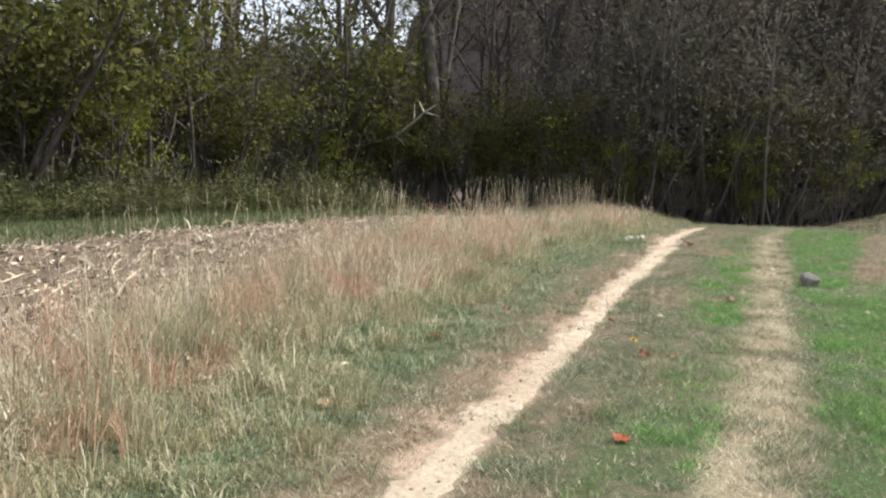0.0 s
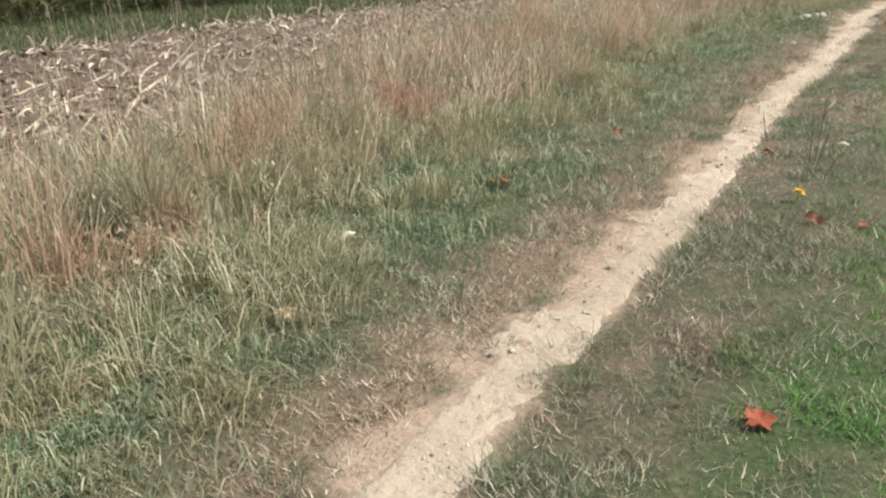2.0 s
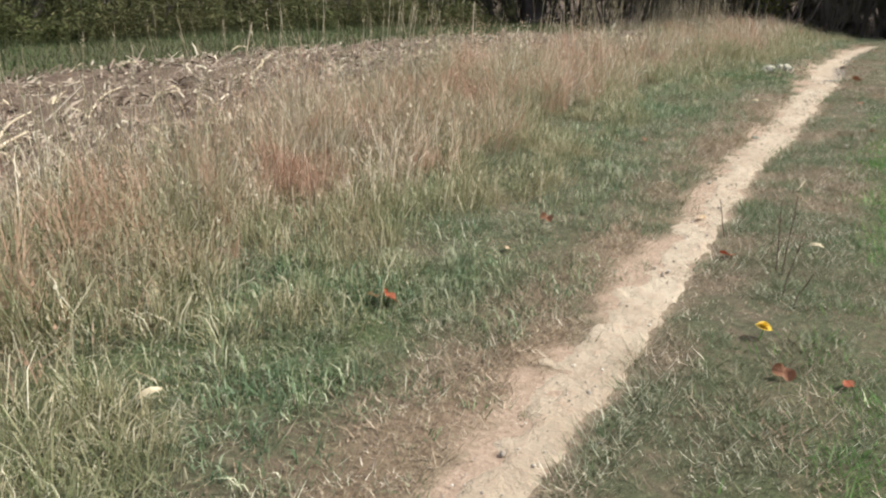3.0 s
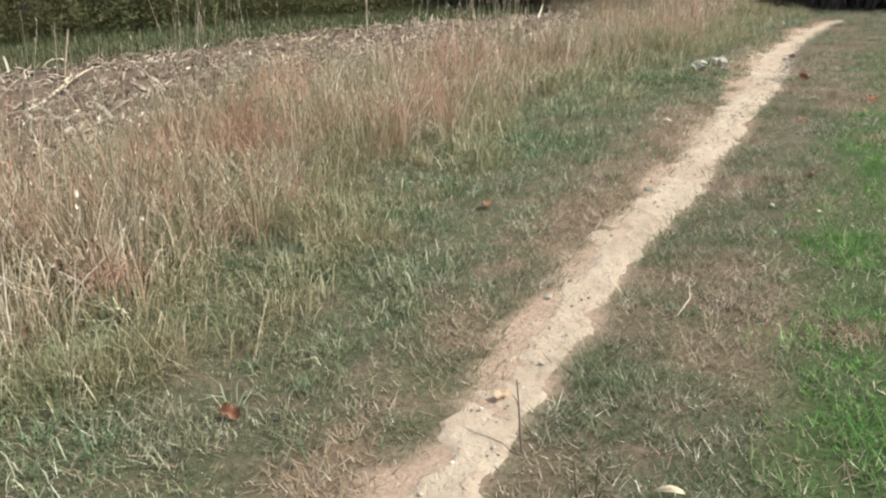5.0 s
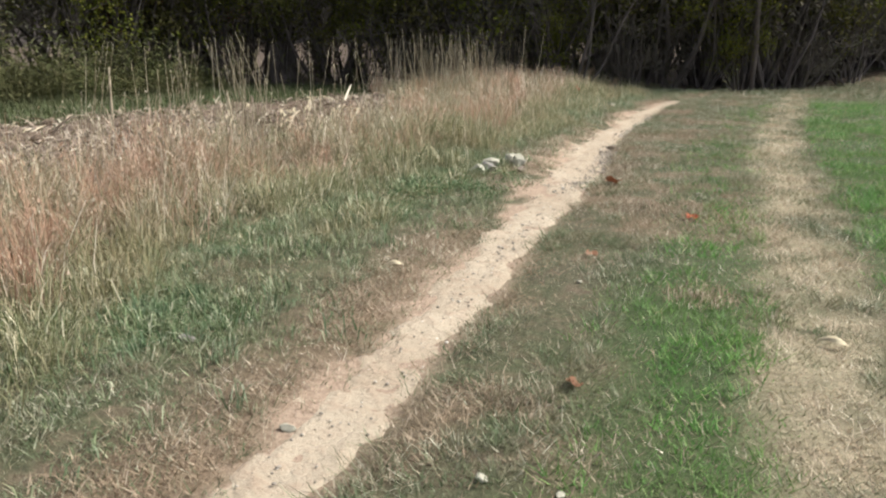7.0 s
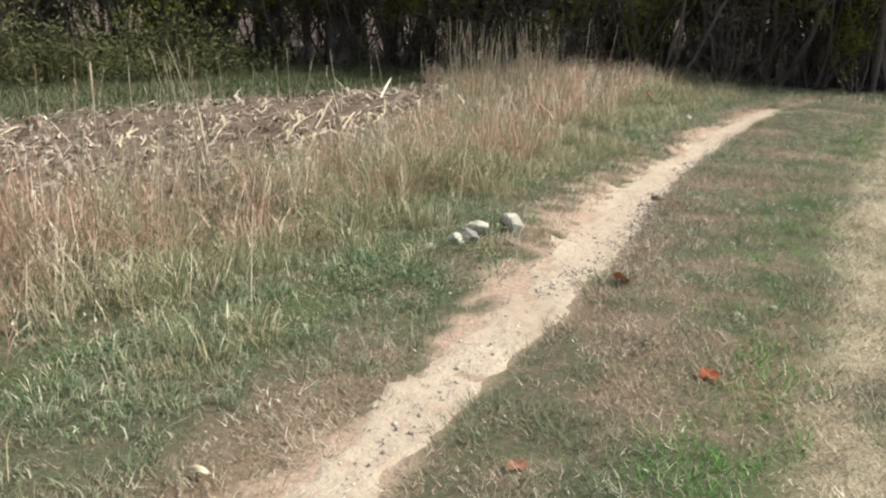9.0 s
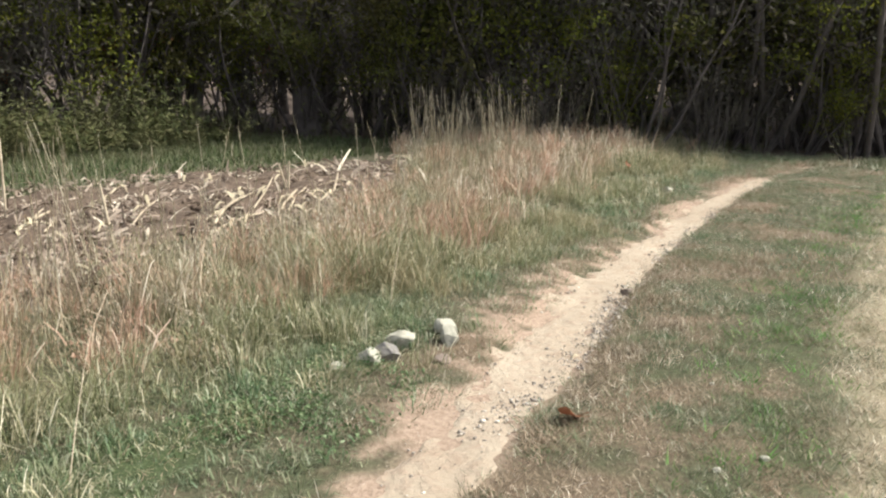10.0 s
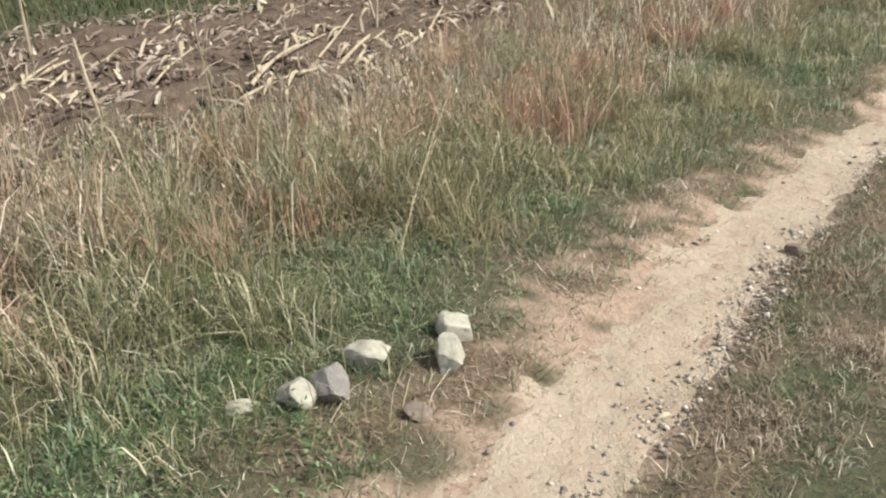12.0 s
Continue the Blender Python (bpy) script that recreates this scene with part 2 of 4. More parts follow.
MAT_STEM = leafy("pale_stems", [(0.0, (0.20, 0.17, 0.115)), (0.6, (0.36, 0.31, 0.215)), (1.0, (0.66, 0.60, 0.47))], None, 0.3, 0.5)
MAT_STRAW = leafy("pale_straw", [(0.0, (0.22, 0.178, 0.122)), (0.4, (0.415, 0.342, 0.250)), (0.8, (0.60, 0.515, 0.392)), (1.0, (0.82, 0.75, 0.61))], (0.38, 0.295, 0.205), 0.2, 0.6, 1.4, (0.225, 0.228, 0.130))
MAT_GREEN = leafy("green_tufts", [(0.0, (0.066, 0.106, 0.048)), (0.4, (0.138, 0.196, 0.095)), (0.75, (0.255, 0.298, 0.165)), (1.0, (0.64, 0.62, 0.47))], (0.270, 0.255, 0.165), 0.35, 0.45, 1.2, (0.092, 0.160, 0.088))
MAT_FARWOOD = stone_like("far_woodland", (0.085, 0.072, 0.068), (0.150, 0.128, 0.120), 0.6, 0.9, 0.95, 0.3)
MAT_WEED = leafy("green_weeds", [(0.0, (0.034, 0.044, 0.015)), (0.5, (0.068, 0.081, 0.028)), (0.85, (0.110, 0.118, 0.044)), (1.0, (0.190, 0.165, 0.090))], (0.086, 0.080, 0.040), 0.3, 0.75, 0.5)
MAT_STALK = stone_like("corn_stalk", (0.225, 0.172, 0.118), (0.510, 0.440, 0.330), 14.0, 0.2, 0.7, 0.004)
MAT_HUSK = stone_like("corn_husk", (0.30, 0.25, 0.165), (0.50, 0.43, 0.30), 20.0, 0.3, 0.75, 0.003)
MAT_BARK = stone_like("dark_bark", (0.044, 0.037, 0.035), (0.102, 0.087, 0.081), 7.0, 0.8, 0.95, 0.03)
MAT_BARK_PALE = stone_like("grey_bark", (0.10, 0.088, 0.078), (0.25, 0.23, 0.205), 5.0, 0.6, 0.95, 0.03)
MAT_DEADWOOD = stone_like("bleached_wood", (0.28, 0.25, 0.21), (0.46, 0.42, 0.36), 6.0, 0.4, 0.85, 0.01)
MAT_LEAF_OLIVE = leafy("olive_leaves", [(0.0, (0.042, 0.048, 0.012)), (0.5, (0.060, 0.066, 0.016)), (0.85, (0.084, 0.089, 0.019)), (1.0, (0.120, 0.106, 0.029))], (0.076, 0.056, 0.025), 0.4, 0.9, 0.35)
MAT_LEAF_YELLOW = leafy("yellowing_leaves", [(0.0, (0.084, 0.100, 0.014)), (0.6, (0.132, 0.156, 0.020)), (1.0, (0.215, 0.204, 0.034))], (0.090, 0.090, 0.023), 0.45, 0.9, 0.35)
MAT_LEAF_RUST = leafy("rusty_leaves", [(0.0, (0.07, 0.035, 0.02)), (0.6, (0.16, 0.065, 0.032)), (1.0, (0.26, 0.13, 0.05))], None, 0.35, 0.6)
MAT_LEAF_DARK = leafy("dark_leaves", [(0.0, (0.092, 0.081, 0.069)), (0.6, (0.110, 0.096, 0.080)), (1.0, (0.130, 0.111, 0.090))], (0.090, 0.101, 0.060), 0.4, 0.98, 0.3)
MAT_PALE_STONE = stone_like("pale_stone", (0.237, 0.223, 0.176), (0.408, 0.389, 0.318), 22.0, 0.4, 0.9, 0.006)
MAT_GREY_STONE = stone_like("grey_stone", (0.135, 0.125, 0.119), (0.257, 0.237, 0.213), 18.0, 0.5, 0.9, 0.006)
MAT_DARK_STONE = stone_like("brown_stone", (0.11, 0.085, 0.068), (0.27, 0.215, 0.175), 20.0, 0.5, 0.9, 0.006)
MAT_GRAVEL = leafy("gravel", [(0.0, (0.13, 0.11, 0.095)), (0.45, (0.26, 0.225, 0.19)), (0.8, (0.40, 0.355, 0.30)), (1.0, (0.60, 0.55, 0.48))], None, 0.0, 0.9)
MAT_RED_LEAF = stone_like("red_leaf", (0.29, 0.068, 0.035), (0.45, 0.13, 0.065), 30.0, 0.3, 0.6, 0.003)
MAT_RUST_LEAF = stone_like("brown_leaf", (0.22, 0.10, 0.06), (0.38, 0.20, 0.12), 30.0, 0.3, 0.6, 0.003)
MAT_TAN_LEAF = stone_like("tan_leaf", (0.48, 0.36, 0.24), (0.66, 0.52, 0.36), 30.0, 0.3, 0.6, 0.003)
MAT_YELLOW = stone_like("yellow_petals", (0.50, 0.33, 0.03), (0.66, 0.46, 0.06), 60.0, 0.2, 0.6, 0.002)
MAT_TWIG = stone_like("twig_bark", (0.06, 0.04, 0.03), (0.14, 0.10, 0.075), 40.0, 0.4, 0.9, 0.002)


# ---- ground ----
def axis(cuts):
    out = []
    for a, b, s in cuts:
        out.append(np.arange(a, b - 1e-6, s))
    return np.concatenate(out + [[cuts[-1][1]]])


xs = axis([(-1600, -200, 200), (-200, -40, 20), (-40, -12, 1.0), (-12, -3.6, 0.2), (-3.6, 2.4, 0.07), (2.4, 8, 0.4), (8, 40, 2), (40, 200, 20), (200, 1600, 200)])
ys = axis([(-1600, -200, 200), (-200, -20, 20), (-20, 1, 1.0), (1, 22, 0.08), (22, 40, 0.25), (40, 80, 2), (80, 200, 20), (200, 1600, 200)])
GX, GY = np.meshgrid(xs, ys)
GZ = height(GX, GY)
nx = len(xs)
I, J = np.meshgrid(np.arange(nx - 1), np.arange(len(ys) - 1))
a = (J * nx + I).ravel()
ground_me = mesh_of("ground", np.stack([GX, GY, GZ], -1).reshape(-1, 3), np.stack([a, a + 1, a + nx + 1, a + nx], -1), MAT_GROUND, True)


def cover(x, y):
    """How green, brown and strawy the sward is at a place, each 0 to 1."""
    d = x - path_mid(y)
    wob = 0.25 * (fnoise(x, y, 0.9, 21) - 0.5)
    left = -d - path_half(y)
    brown = step(0.02, 0.1, left) * (1 - step(0.2, 0.62, left + wob)) * step(0.40, 0.58, 0.6 * fnoise(x, y, 0.9, 22) + 0.4 * fnoise(x, y, 0.22, 28) + 0.10 * (1 - step(6.8, 8.5, y)) + 0.02)
    right = d - path_half(y)
    late = step(9, 13, y)
    brown = np.maximum(brown, (0.6 + 0.2 * late) * step(0.50, 0.66, fnoise(x, y, 0.6, 23) + 0.03 * late) * step(0, 0.1, right) * (1 - step(0.5 + 0.5 * late, 1.0 + 0.7 * late, right)))
    t = x - track_mid(y)
    straw = (1 - step(0.05, 0.38, np.abs(t + 0.03 + wob * 0.9))) * step(0.35, 0.56, 0.6 * fnoise(x, y, 0.6, 24) + 0.4 * fnoise(x, y, 0.18, 76) + 0.05)
    lush = step(0.18, 0.4, t + wob * 0.5) * (1 - step(1.2, 1.6, x + wob) * step(11, 13, y))
    lush = np.maximum(lush, step(-1.02, -0.62, t + wob) * (1 - step(-0.3, -0.15, t + wob)) * step(0.32, 0.5, 0.6 * fnoise(x, y, 1.6, 25) + 0.4 * fnoise(x, y, 0.35, 27) + 0.15 * step(8.0, 9.0, y) * (1 - step(12.5, 14, y))) * (1 - 0.75 * step(12.5, 15.5, y)) * (1 - 0.55 * step(5.6, 6.4, y) * (1 - step(8.0, 9.0, y))))
    lush = np.maximum(lush, step(0.48, 0.62, fnoise(x, y, 1.1, 26)) * 0.8 * step(0.55, 0.8, left) * (1 - step(1.3, 1.9, left)))
    rusty = step(1.2, 1.6, x + wob) * step(11, 13, y + 4 * wob) * (1 - step(24, 27, y + 3 * wob)) * (1 - step(3, 4.5, x + 2 * wob))
    brown = np.where(right > 0, brown * (1 - 0.85 * lush), brown)
    lush = lush * (1 - step(23.5, 26, y + 2 * wob))
    rusty = np.maximum(rusty, 0.9 * step(26, 28, y) * (1 - step(37, 40, y)) * step(-1.6, -0.8, x) * step(0.35, 0.6, fnoise(x, y, 1.5, 77)))
    return lush, np.maximum(brown, rusty), straw


def dust_at(x, y):
    """Bare dusty soil that fades out from the footpath."""
    d = np.abs(x - path_mid(y)) - path_half(y)
    left = (x < path_mid(y)) * np.interp(y, [3, 6, 9, 14, 17, 22], [0.14, 0.10, 0.05, 0.07, 0.30, 0.14])
    n = step(0.3, 0.7, 0.5 * fnoise(x, y, 0.42, 36) + 0.5 * fnoise(x, y, 0.15, 37))
    return np.clip(1 - step(-0.03, 0.08, d - 0.035 * (x < path_mid(y)) - left * 1.5 * (n - 0.3) - 0.05 * (n - 0.5)), 0, 1)


lush, brown, straw = cover(GX, GY)
for key, val in (("green", lush), ("brown", brown * 0.85), ("straw", straw * 0.7), ("dust", dust_at(GX, GY))):
    at = ground_me.attributes.new(key, "FLOAT", "POINT")
    at.data.foreach_set("value", val.astype(np.float32).ravel())
ground = tagged(new("ground", ground_me), "grassy ground with thin brown and green turf", "ground", kind="structure")

# footpath: a worn strip whose ragged rims sink into the turf
py = np.concatenate([np.arange(-4, 2, 0.2), np.arange(2, 20, 0.03), np.arange(20, 30, 0.1)])
ps = np.linspace(-1, 1, 41)
PY, PS = np.meshgrid(py, ps, indexing="ij")
PX = path_mid(PY) + PS * (path_half(PY) + 0.20)
inside = path_half(PY) - np.abs(PX - path_mid(PY))
rag = 0.17 * (fnoise(PX, PY, 0.17, 31) - 0.5) + 0.11 * (vnoise(PX, PY, 0.45, 32) - 0.5) + 0.07 * (vnoise(PX, PY, 0.06, 35) - 0.5)
rag = rag * np.where(PX < path_mid(PY), 1.1, 0.5)
PZ = height(PX, PY) + np.clip((inside + rag) * 0.34, -0.06, 0.006) + 0.024 * (fnoise(PX, PY, 0.13, 33) - 0.5)
PZ -= 0.08 * step(24.2, 25.4, PY)
k = len(ps)
I, J = np.meshgrid(np.arange(k - 1), np.arange(len(py) - 1))
a = (J * k + I).ravel()
tagged(new("footpath", mesh_of("footpath", np.stack([PX, PY, PZ], -1).reshape(-1, 3), np.stack([a, a + 1, a + k + 1, a + k], -1), MAT_DIRT, True)), "narrow worn footpath of dry sandy dirt", "path", kind="structure")

# stubble field
fy = np.arange(-4, 23.6, 0.12)
fs = np.linspace(0, 1, 60)
FY, FS = np.meshgrid(fy, fs, indexing="ij")
FX = field_edge(FY) + 0.2 + (field_far(FY) - 0.3 - field_edge(FY)) * FS
rim = np.minimum(FS, 1 - FS) * 8
FZ = height(FX, FY) + np.clip(rim, 0, 1) * 0.10 - 0.045 + 0.16 * (fnoise(FX, FY, 0.35, 41) - 0.5) * np.clip(rim, 0, 1) + 0.05 * np.sin((FX + FY * 0.22) * 8.2) * np.clip(rim, 0, 1)
k = len(fs)
I, J = np.meshgrid(np.arange(k - 1), np.arange(len(fy) - 1))
a = (J * k + I).ravel()
tagged(new("stubble_field", mesh_of("stubble_field", np.stack([FX, FY, FZ], -1).reshape(-1, 3), np.stack([a, a + k, a + k + 1, a + 1], -1), MAT_SOIL, True)), "harvested cornfield of rough brown soil", "field", kind="structure")


def field_top(x, y):
    return height(x, y) + 0.055


# woodland floor
wx, wy = np.meshgrid(np.linspace(-60, 40, 101), np.linspace(4, 84, 81))


def wood_edge(x):
    """How far off the wood begins, by x; past x = 4 set to shade the bank."""
    return np.interp(x, [-60, -17.5, -16, -12, -9, -6.4, -3.4, -1.6, 1, 4, 8, 14, 40], [2, 8, 22, 24.5, 25.5, 26.5, 28, 29, 33, 37, 38, 37, 40])


wz = height(wx, wy) + np.clip((wy - wood_edge(wx)) * 0.08, -0.25, 0.05) + 0.1 * (fnoise(wx, wy, 3, 51) - 0.5)
I, J = np.meshgrid(np.arange(100), np.arange(80))
a = (J * 101 + I).ravel()
tagged(new("woodland_floor", mesh_of("woodland_floor", np.stack([wx, wy, wz], -1).reshape(-1, 3), np.stack([a, a + 1, a + 102, a + 101], -1), MAT_LITTER, True)), "brown leaf litter under the trees", "ground", kind="structure")


# ---- grass ----
def blades(x, y, z, h, w, lean, way=None, seg=2):
    """Bent blades; way: the heading in which each one leans."""
    n = len(x)
    P = np.stack([x, y, z - 0.01], -1)
    yaw = rng.uniform(0, 2 * np.pi, n)
    way = rng.uniform(0, 2 * np.pi, n) if way is None else way
    A = np.stack([np.cos(yaw), np.sin(yaw), np.zeros(n)], -1) * (w / 2)[:, None]
    L = np.stack([np.cos(way), np.sin(way), np.zeros(n)], -1) * (h * lean)[:, None]
    U = np.zeros((n, 3))
    U[:, 2] = h * np.sqrt(np.clip(1 - (0.8 * lean) ** 2, 0.1, 1))
    if seg == 1:
        V = np.stack([P - A, P + A, P + L + U], 1)
        F = np.arange(3 * n).reshape(n, 3)
    elif seg == 2:
        mid = P + 0.32 * L + 0.72 * U
        tip = P + L + U * (1.0 - 0.45 * np.clip(lean - 0.3, 0, 1))[:, None]
        V = np.stack([P - A, P + A, mid + 0.85 * A, mid - 0.85 * A, tip], 1)
        o = np.arange(n)[:, None, None] * 5
        F = (o + np.array([[0, 1, 2], [0, 2, 3], [3, 2, 4]])).reshape(-1, 3)
    else:
        # a long blade that arches over; some are kinked to the side
        side = np.stack([-np.sin(way), np.cos(way), np.zeros(n)], -1) * (h * rng.normal(0, 0.16, n))[:, None]
        drop = np.clip(lean - 0.25, 0, 1.2)[:, None]
        a = P + 0.16 * L + 0.45 * U
        b = P + 0.52 * L + U * (0.86 - 0.12 * drop) + 0.5 * side
        tip = P + L + U * (1.04 - 0.62 * drop) + side
        V = np.stack([P - A, P + A, a + A, a - A, b + 0.75 * A, b - 0.75 * A, tip], 1)
        o = np.arange(n)[:, None, None] * 7
        F = (o + np.array([[0, 1, 2], [0, 2, 3], [3, 2, 4], [3, 4, 5], [5, 4, 6]])).reshape(-1, 3)
    return V.reshape(-1, 3), F


def scatter(n, x0, x1, y0, y1, keep):
    x, y = rng.uniform(x0, x1, n), rng.uniform(y0, y1, n)
    ok = rng.random(n) < keep(x, y)
    return x[ok], y[ok]


def tufts(x, y, k, spread):
    """k blades round each place, and the way each one leans: outwards."""
    g = rng.uniform(0, 2 * np.pi, len(x) * k)
    r = spread * np.sqrt(rng.random(len(x) * k))
    return np.repeat(x, k) + np.cos(g) * r, np.repeat(y, k) + np.sin(g) * r, g + rng.normal(0, 0.7, len(g))


def on_path(x, y):
    d = np.abs(x - path_mid(y)) - path_half(y) + 0.1 * (vnoise(x, y, 0.3, 34) - 0.5)
    return step(-0.07, 0.07, d) * (1 - 0.7 * dust_at(x, y))


def near(y):
    return np.interp(y, [2, 20, 32], [1, 0.75, 0.3])


def grass(name, label, pieces, mat):
    V, F = join(pieces)
    return tagged(new(name, mesh_of(name, V, F, mat)), label, "grass", kind="stuff")


def keep_turf(x, y):
    lush, brown, straw = cover(x, y)
    left = tall_edge(y) - x
    return on_path(x, y) * (1 - 0.75 * brown) * (1 - 0.5 * straw) * (1 - 0.7 * lush) * (1 - step(0.2, 0.8, left)) * near(y)


def rim_right(x, y):
    """The fringe of longer grass that overhangs the path's sunny rim."""
    d = x - path_mid(y) - path_half(y)
    return step(-0.06, 0.02, d) * (1 - step(0.08, 0.22, d))


x, y = scatter(330000, -4.2, 2.6, 2.2, 31, keep_turf)
x, y, way = tufts(x, y, 6, 0.04)
lush, brown, straw = cover(x, y)
clump = step(0.33, 0.67, fnoise(x, y, 0.22, 61))
hh = rng.uniform(0.02, 0.062, len(x)) * (0.35 + 1.15 * clump) * (1 + 0.25 * rim_right(x, y))
grass("short_grass", "short patchy green and straw-coloured turf", [blades(x, y, height(x, y), hh, rng.uniform(0.003, 0.0062, len(x)), rng.uniform(0.5, 1.2, len(x)), way, 1)], MAT_TURF)

x, y = scatter(190000, -4.0, 3.2, 2.2, 34, lambda x, y: cover(x, y)[0] * on_path(x, y) * near(y) * (x > path_mid(y)))
x, y, way = tufts(x, y, 6, 0.04)
hh = rng.uniform(0.022, 0.07, len(x)) * (0.4 + 1.1 * step(0.33, 0.67, fnoise(x, y, 0.3, 62)))
grass("lush_grass", "bright green short grass", [blades(x, y, height(x, y), hh, rng.uniform(0.0045, 0.009, len(x)), rng.uniform(0.4, 1.1, len(x)), way, 1)], MAT_LUSH)

x, y = scatter(90000, -4.6, 0.2, 2.2, 31, lambda x, y: np.clip(cover(x, y)[0] * 0.9 + 0.34, 0, 1) * on_path(x, y) * (1 - 0.85 * cover(x, y)[1]) * near(y) * (x < path_mid(y) - 0.25) * (1 - step(0.4, 1.2, tall_edge(y) - x)))
x, y, way = tufts(x, y, 7, 0.05)
hh = rng.uniform(0.03, 0.095, len(x)) * (0.3 + 1.3 * step(0.33, 0.67, fnoise(x, y, 0.3, 69)))
grass("green_grass", "dull green tufts beside the path", [blades(x, y, height(x, y), hh, rng.uniform(0.003, 0.0075, len(x)), rng.uniform(0.4, 1.2, len(x)), way)], MAT_GREEN)

x, y = scatter(1300000, -4.0, 2.4, 2.2, 31, lambda x, y: np.clip(0.75 * cover(x, y)[1] + 0.7 * cover(x, y)[2] + 0.10 + 0.5 * rim_right(x, y) * step(0.44, 0.56, fnoise(x, y, 0.5, 29)), 0, 1) * on_path(x, y) * near(y) * (1 - step(0.0, 0.5, tall_edge(y) - x)))
hh = rng.uniform(0.016, 0.055, len(x)) * (0.5 + 1.0 * step(0.33, 0.67, fnoise(x, y, 0.25, 70)))
wide, bent, worn = rng.uniform(0.003, 0.006, len(x)), rng.uniform(0.6, 1.2, len(x)), cover(x, y)[2] > 0.25
for m, name, label, look_of in ((~worn, "dead_grass", "flattened dead brown grass beside the path", MAT_DEAD), (worn, "straw", "pale straw pressed into the wheel track", MAT_STRAW)):
    grass(name, label, [blades(x[m], y[m], height(x[m], y[m]) + 0.01, hh[m], wide[m], bent[m], None, 1)], look_of)


x, y = scatter(36000, 3.0, 11, 1, 34, lambda x, y: np.interp(x, [3, 6, 11], [1, 0.7, 0.35]))
x, y, way = tufts(x, y, 3, 0.06)
grass("lawn_grass", "green mown grass on the open side", [blades(x, y, height(x, y), rng.uniform(0.03, 0.1, len(x)), rng.uniform(0.008, 0.016, len(x)), rng.uniform(0.4, 1.1, len(x)), way, 1)], MAT_LUSH)


def depth_in(x, y):
    return np.clip((tall_edge(y) + 0.35 - x) / (tall_edge(y) + 0.35 - field_edge(y)), 0, 1)


def keep_rank(x, y):
    s = (tall_edge(y) + 0.8 + 0.7 * (fnoise(x, y, 0.8, 63) - 0.5) - x)
    return step(0, 0.4, s) * (1 - 0.6 * step(0.4, 0.9, depth_in(x, y))) * step(-0.5, 0.1, x - field_edge(y)) * near(y) * (0.12 + 0.88 * step(0.42, 0.57, fnoise(x, y, 0.34, 71)))


x, y = scatter(115000, -9, -0.3, 1.5, 31, keep_rank)
x, y, way = tufts(x, y, 11, 0.10)
hh = np.interp(y, [2, 7, 10, 13, 16, 20], [1.2, 1.2, 1.05, 1.3, 1.3, 1.1]) * rng.uniform(0.07, 0.26, len(x)) * (0.25 + 1.3 * step(0.35, 0.65, 0.5 * fnoise(x, y, 0.5, 64) + 0.5 * fnoise(x, y, 0.34, 71))) * (0.5 + 0.5 * step(-0.6, 0.3, tall_edge(y) - x))
wide, bent, ground_z = rng.uniform(0.0025, 0.006, len(x)), rng.uniform(0.3, 1.3, len(x)), height(x, y)
curved = rng.random(len(x)) < 0.45
grass("rank_grass", "rank half-dry grass with green bases beside the path", [blades(x[m], y[m], ground_z[m], hh[m], wide[m], bent[m], way[m], k) for m, k in ((curved, 3), (~curved, 2))], MAT_MID)


def keep_tall(x, y):
    thin = 1 - 0.5 * step(0.6, 0.98, depth_in(x, y)) * (1 - step(17, 23, y))
    thin = thin * (0.25 + 0.75 * step(0.36, 0.6, fnoise(x, y, 0.33, 73)))
    return thin * step(0.12, 0.5, depth_in(x, y) + 0.4 * (fnoise(x, y, 0.9, 65) - 0.5)) * step(-0.7, 0.3, x - field_edge(y) + 0.5 * (vnoise(x, y, 0.7, 66) - 0.5)) * np.interp(y, [2, 20, 32], [1, 0.9, 0.7])


x, y = scatter(60000, -10, -0.8, 1.5, 32, keep_tall)
x, y, way = tufts(x, y, 9, 0.10)
s = depth_in(x, y)
hh = np.interp(y, [2, 6, 9, 12, 15, 18, 30], [1.05, 1.1, 1.2, 1.12, 0.95, 0.78, 0.82]) * (1 - 0.35 * step(0.45, 1.0, s) * step(16, 20, y)) * (0.21 + 0.24 * s * (1 - 0.45 * step(0.6, 1.0, s)) + 0.06 * step(10, 28, y)) * rng.uniform(0.5, 1.35, len(x)) * (0.28 + 1.35 * step(0.34, 0.66, 0.6 * fnoise(x, y, 0.6, 67) + 0.4 * fnoise(x, y, 0.25, 74))) * (1 + 0.8 * step(12, 22, y) * (fnoise(x, y, 1.7, 60) - 0.5))
wide = rng.uniform(0.003, 0.0065, len(x)) * (1 + 0.9 * step(14, 26, y))
tall = [blades(x, y, height(x, y), hh, wide, rng.uniform(0.05, 1.15, len(x)), way, 3)]
# seed heads, a few flecks at the tips of every third blade
pick = rng.random(len(x)) < 0.3
tips = np.stack([x + np.cos(way) * hh * 0.2, y + np.sin(way) * hh * 0.2, height(x, y) + hh * 0.9], -1)[pick]
k = len(tips)
for q in range(3):
    c = tips + np.stack([rng.normal(0, 0.012, k), rng.normal(0, 0.012, k), rng.uniform(-0.09, 0.05, k)], -1)
    a = rng.normal(0, 1, (k, 3)) * 0.004
    tall.append((np.stack([c - a, c + a, c + np.stack([rng.normal(0, 0.008, k), rng.normal(0, 0.008, k), rng.uniform(0.012, 0.03, k)], -1)], 1).reshape(-1, 3), np.arange(3 * k).reshape(k, 3)))
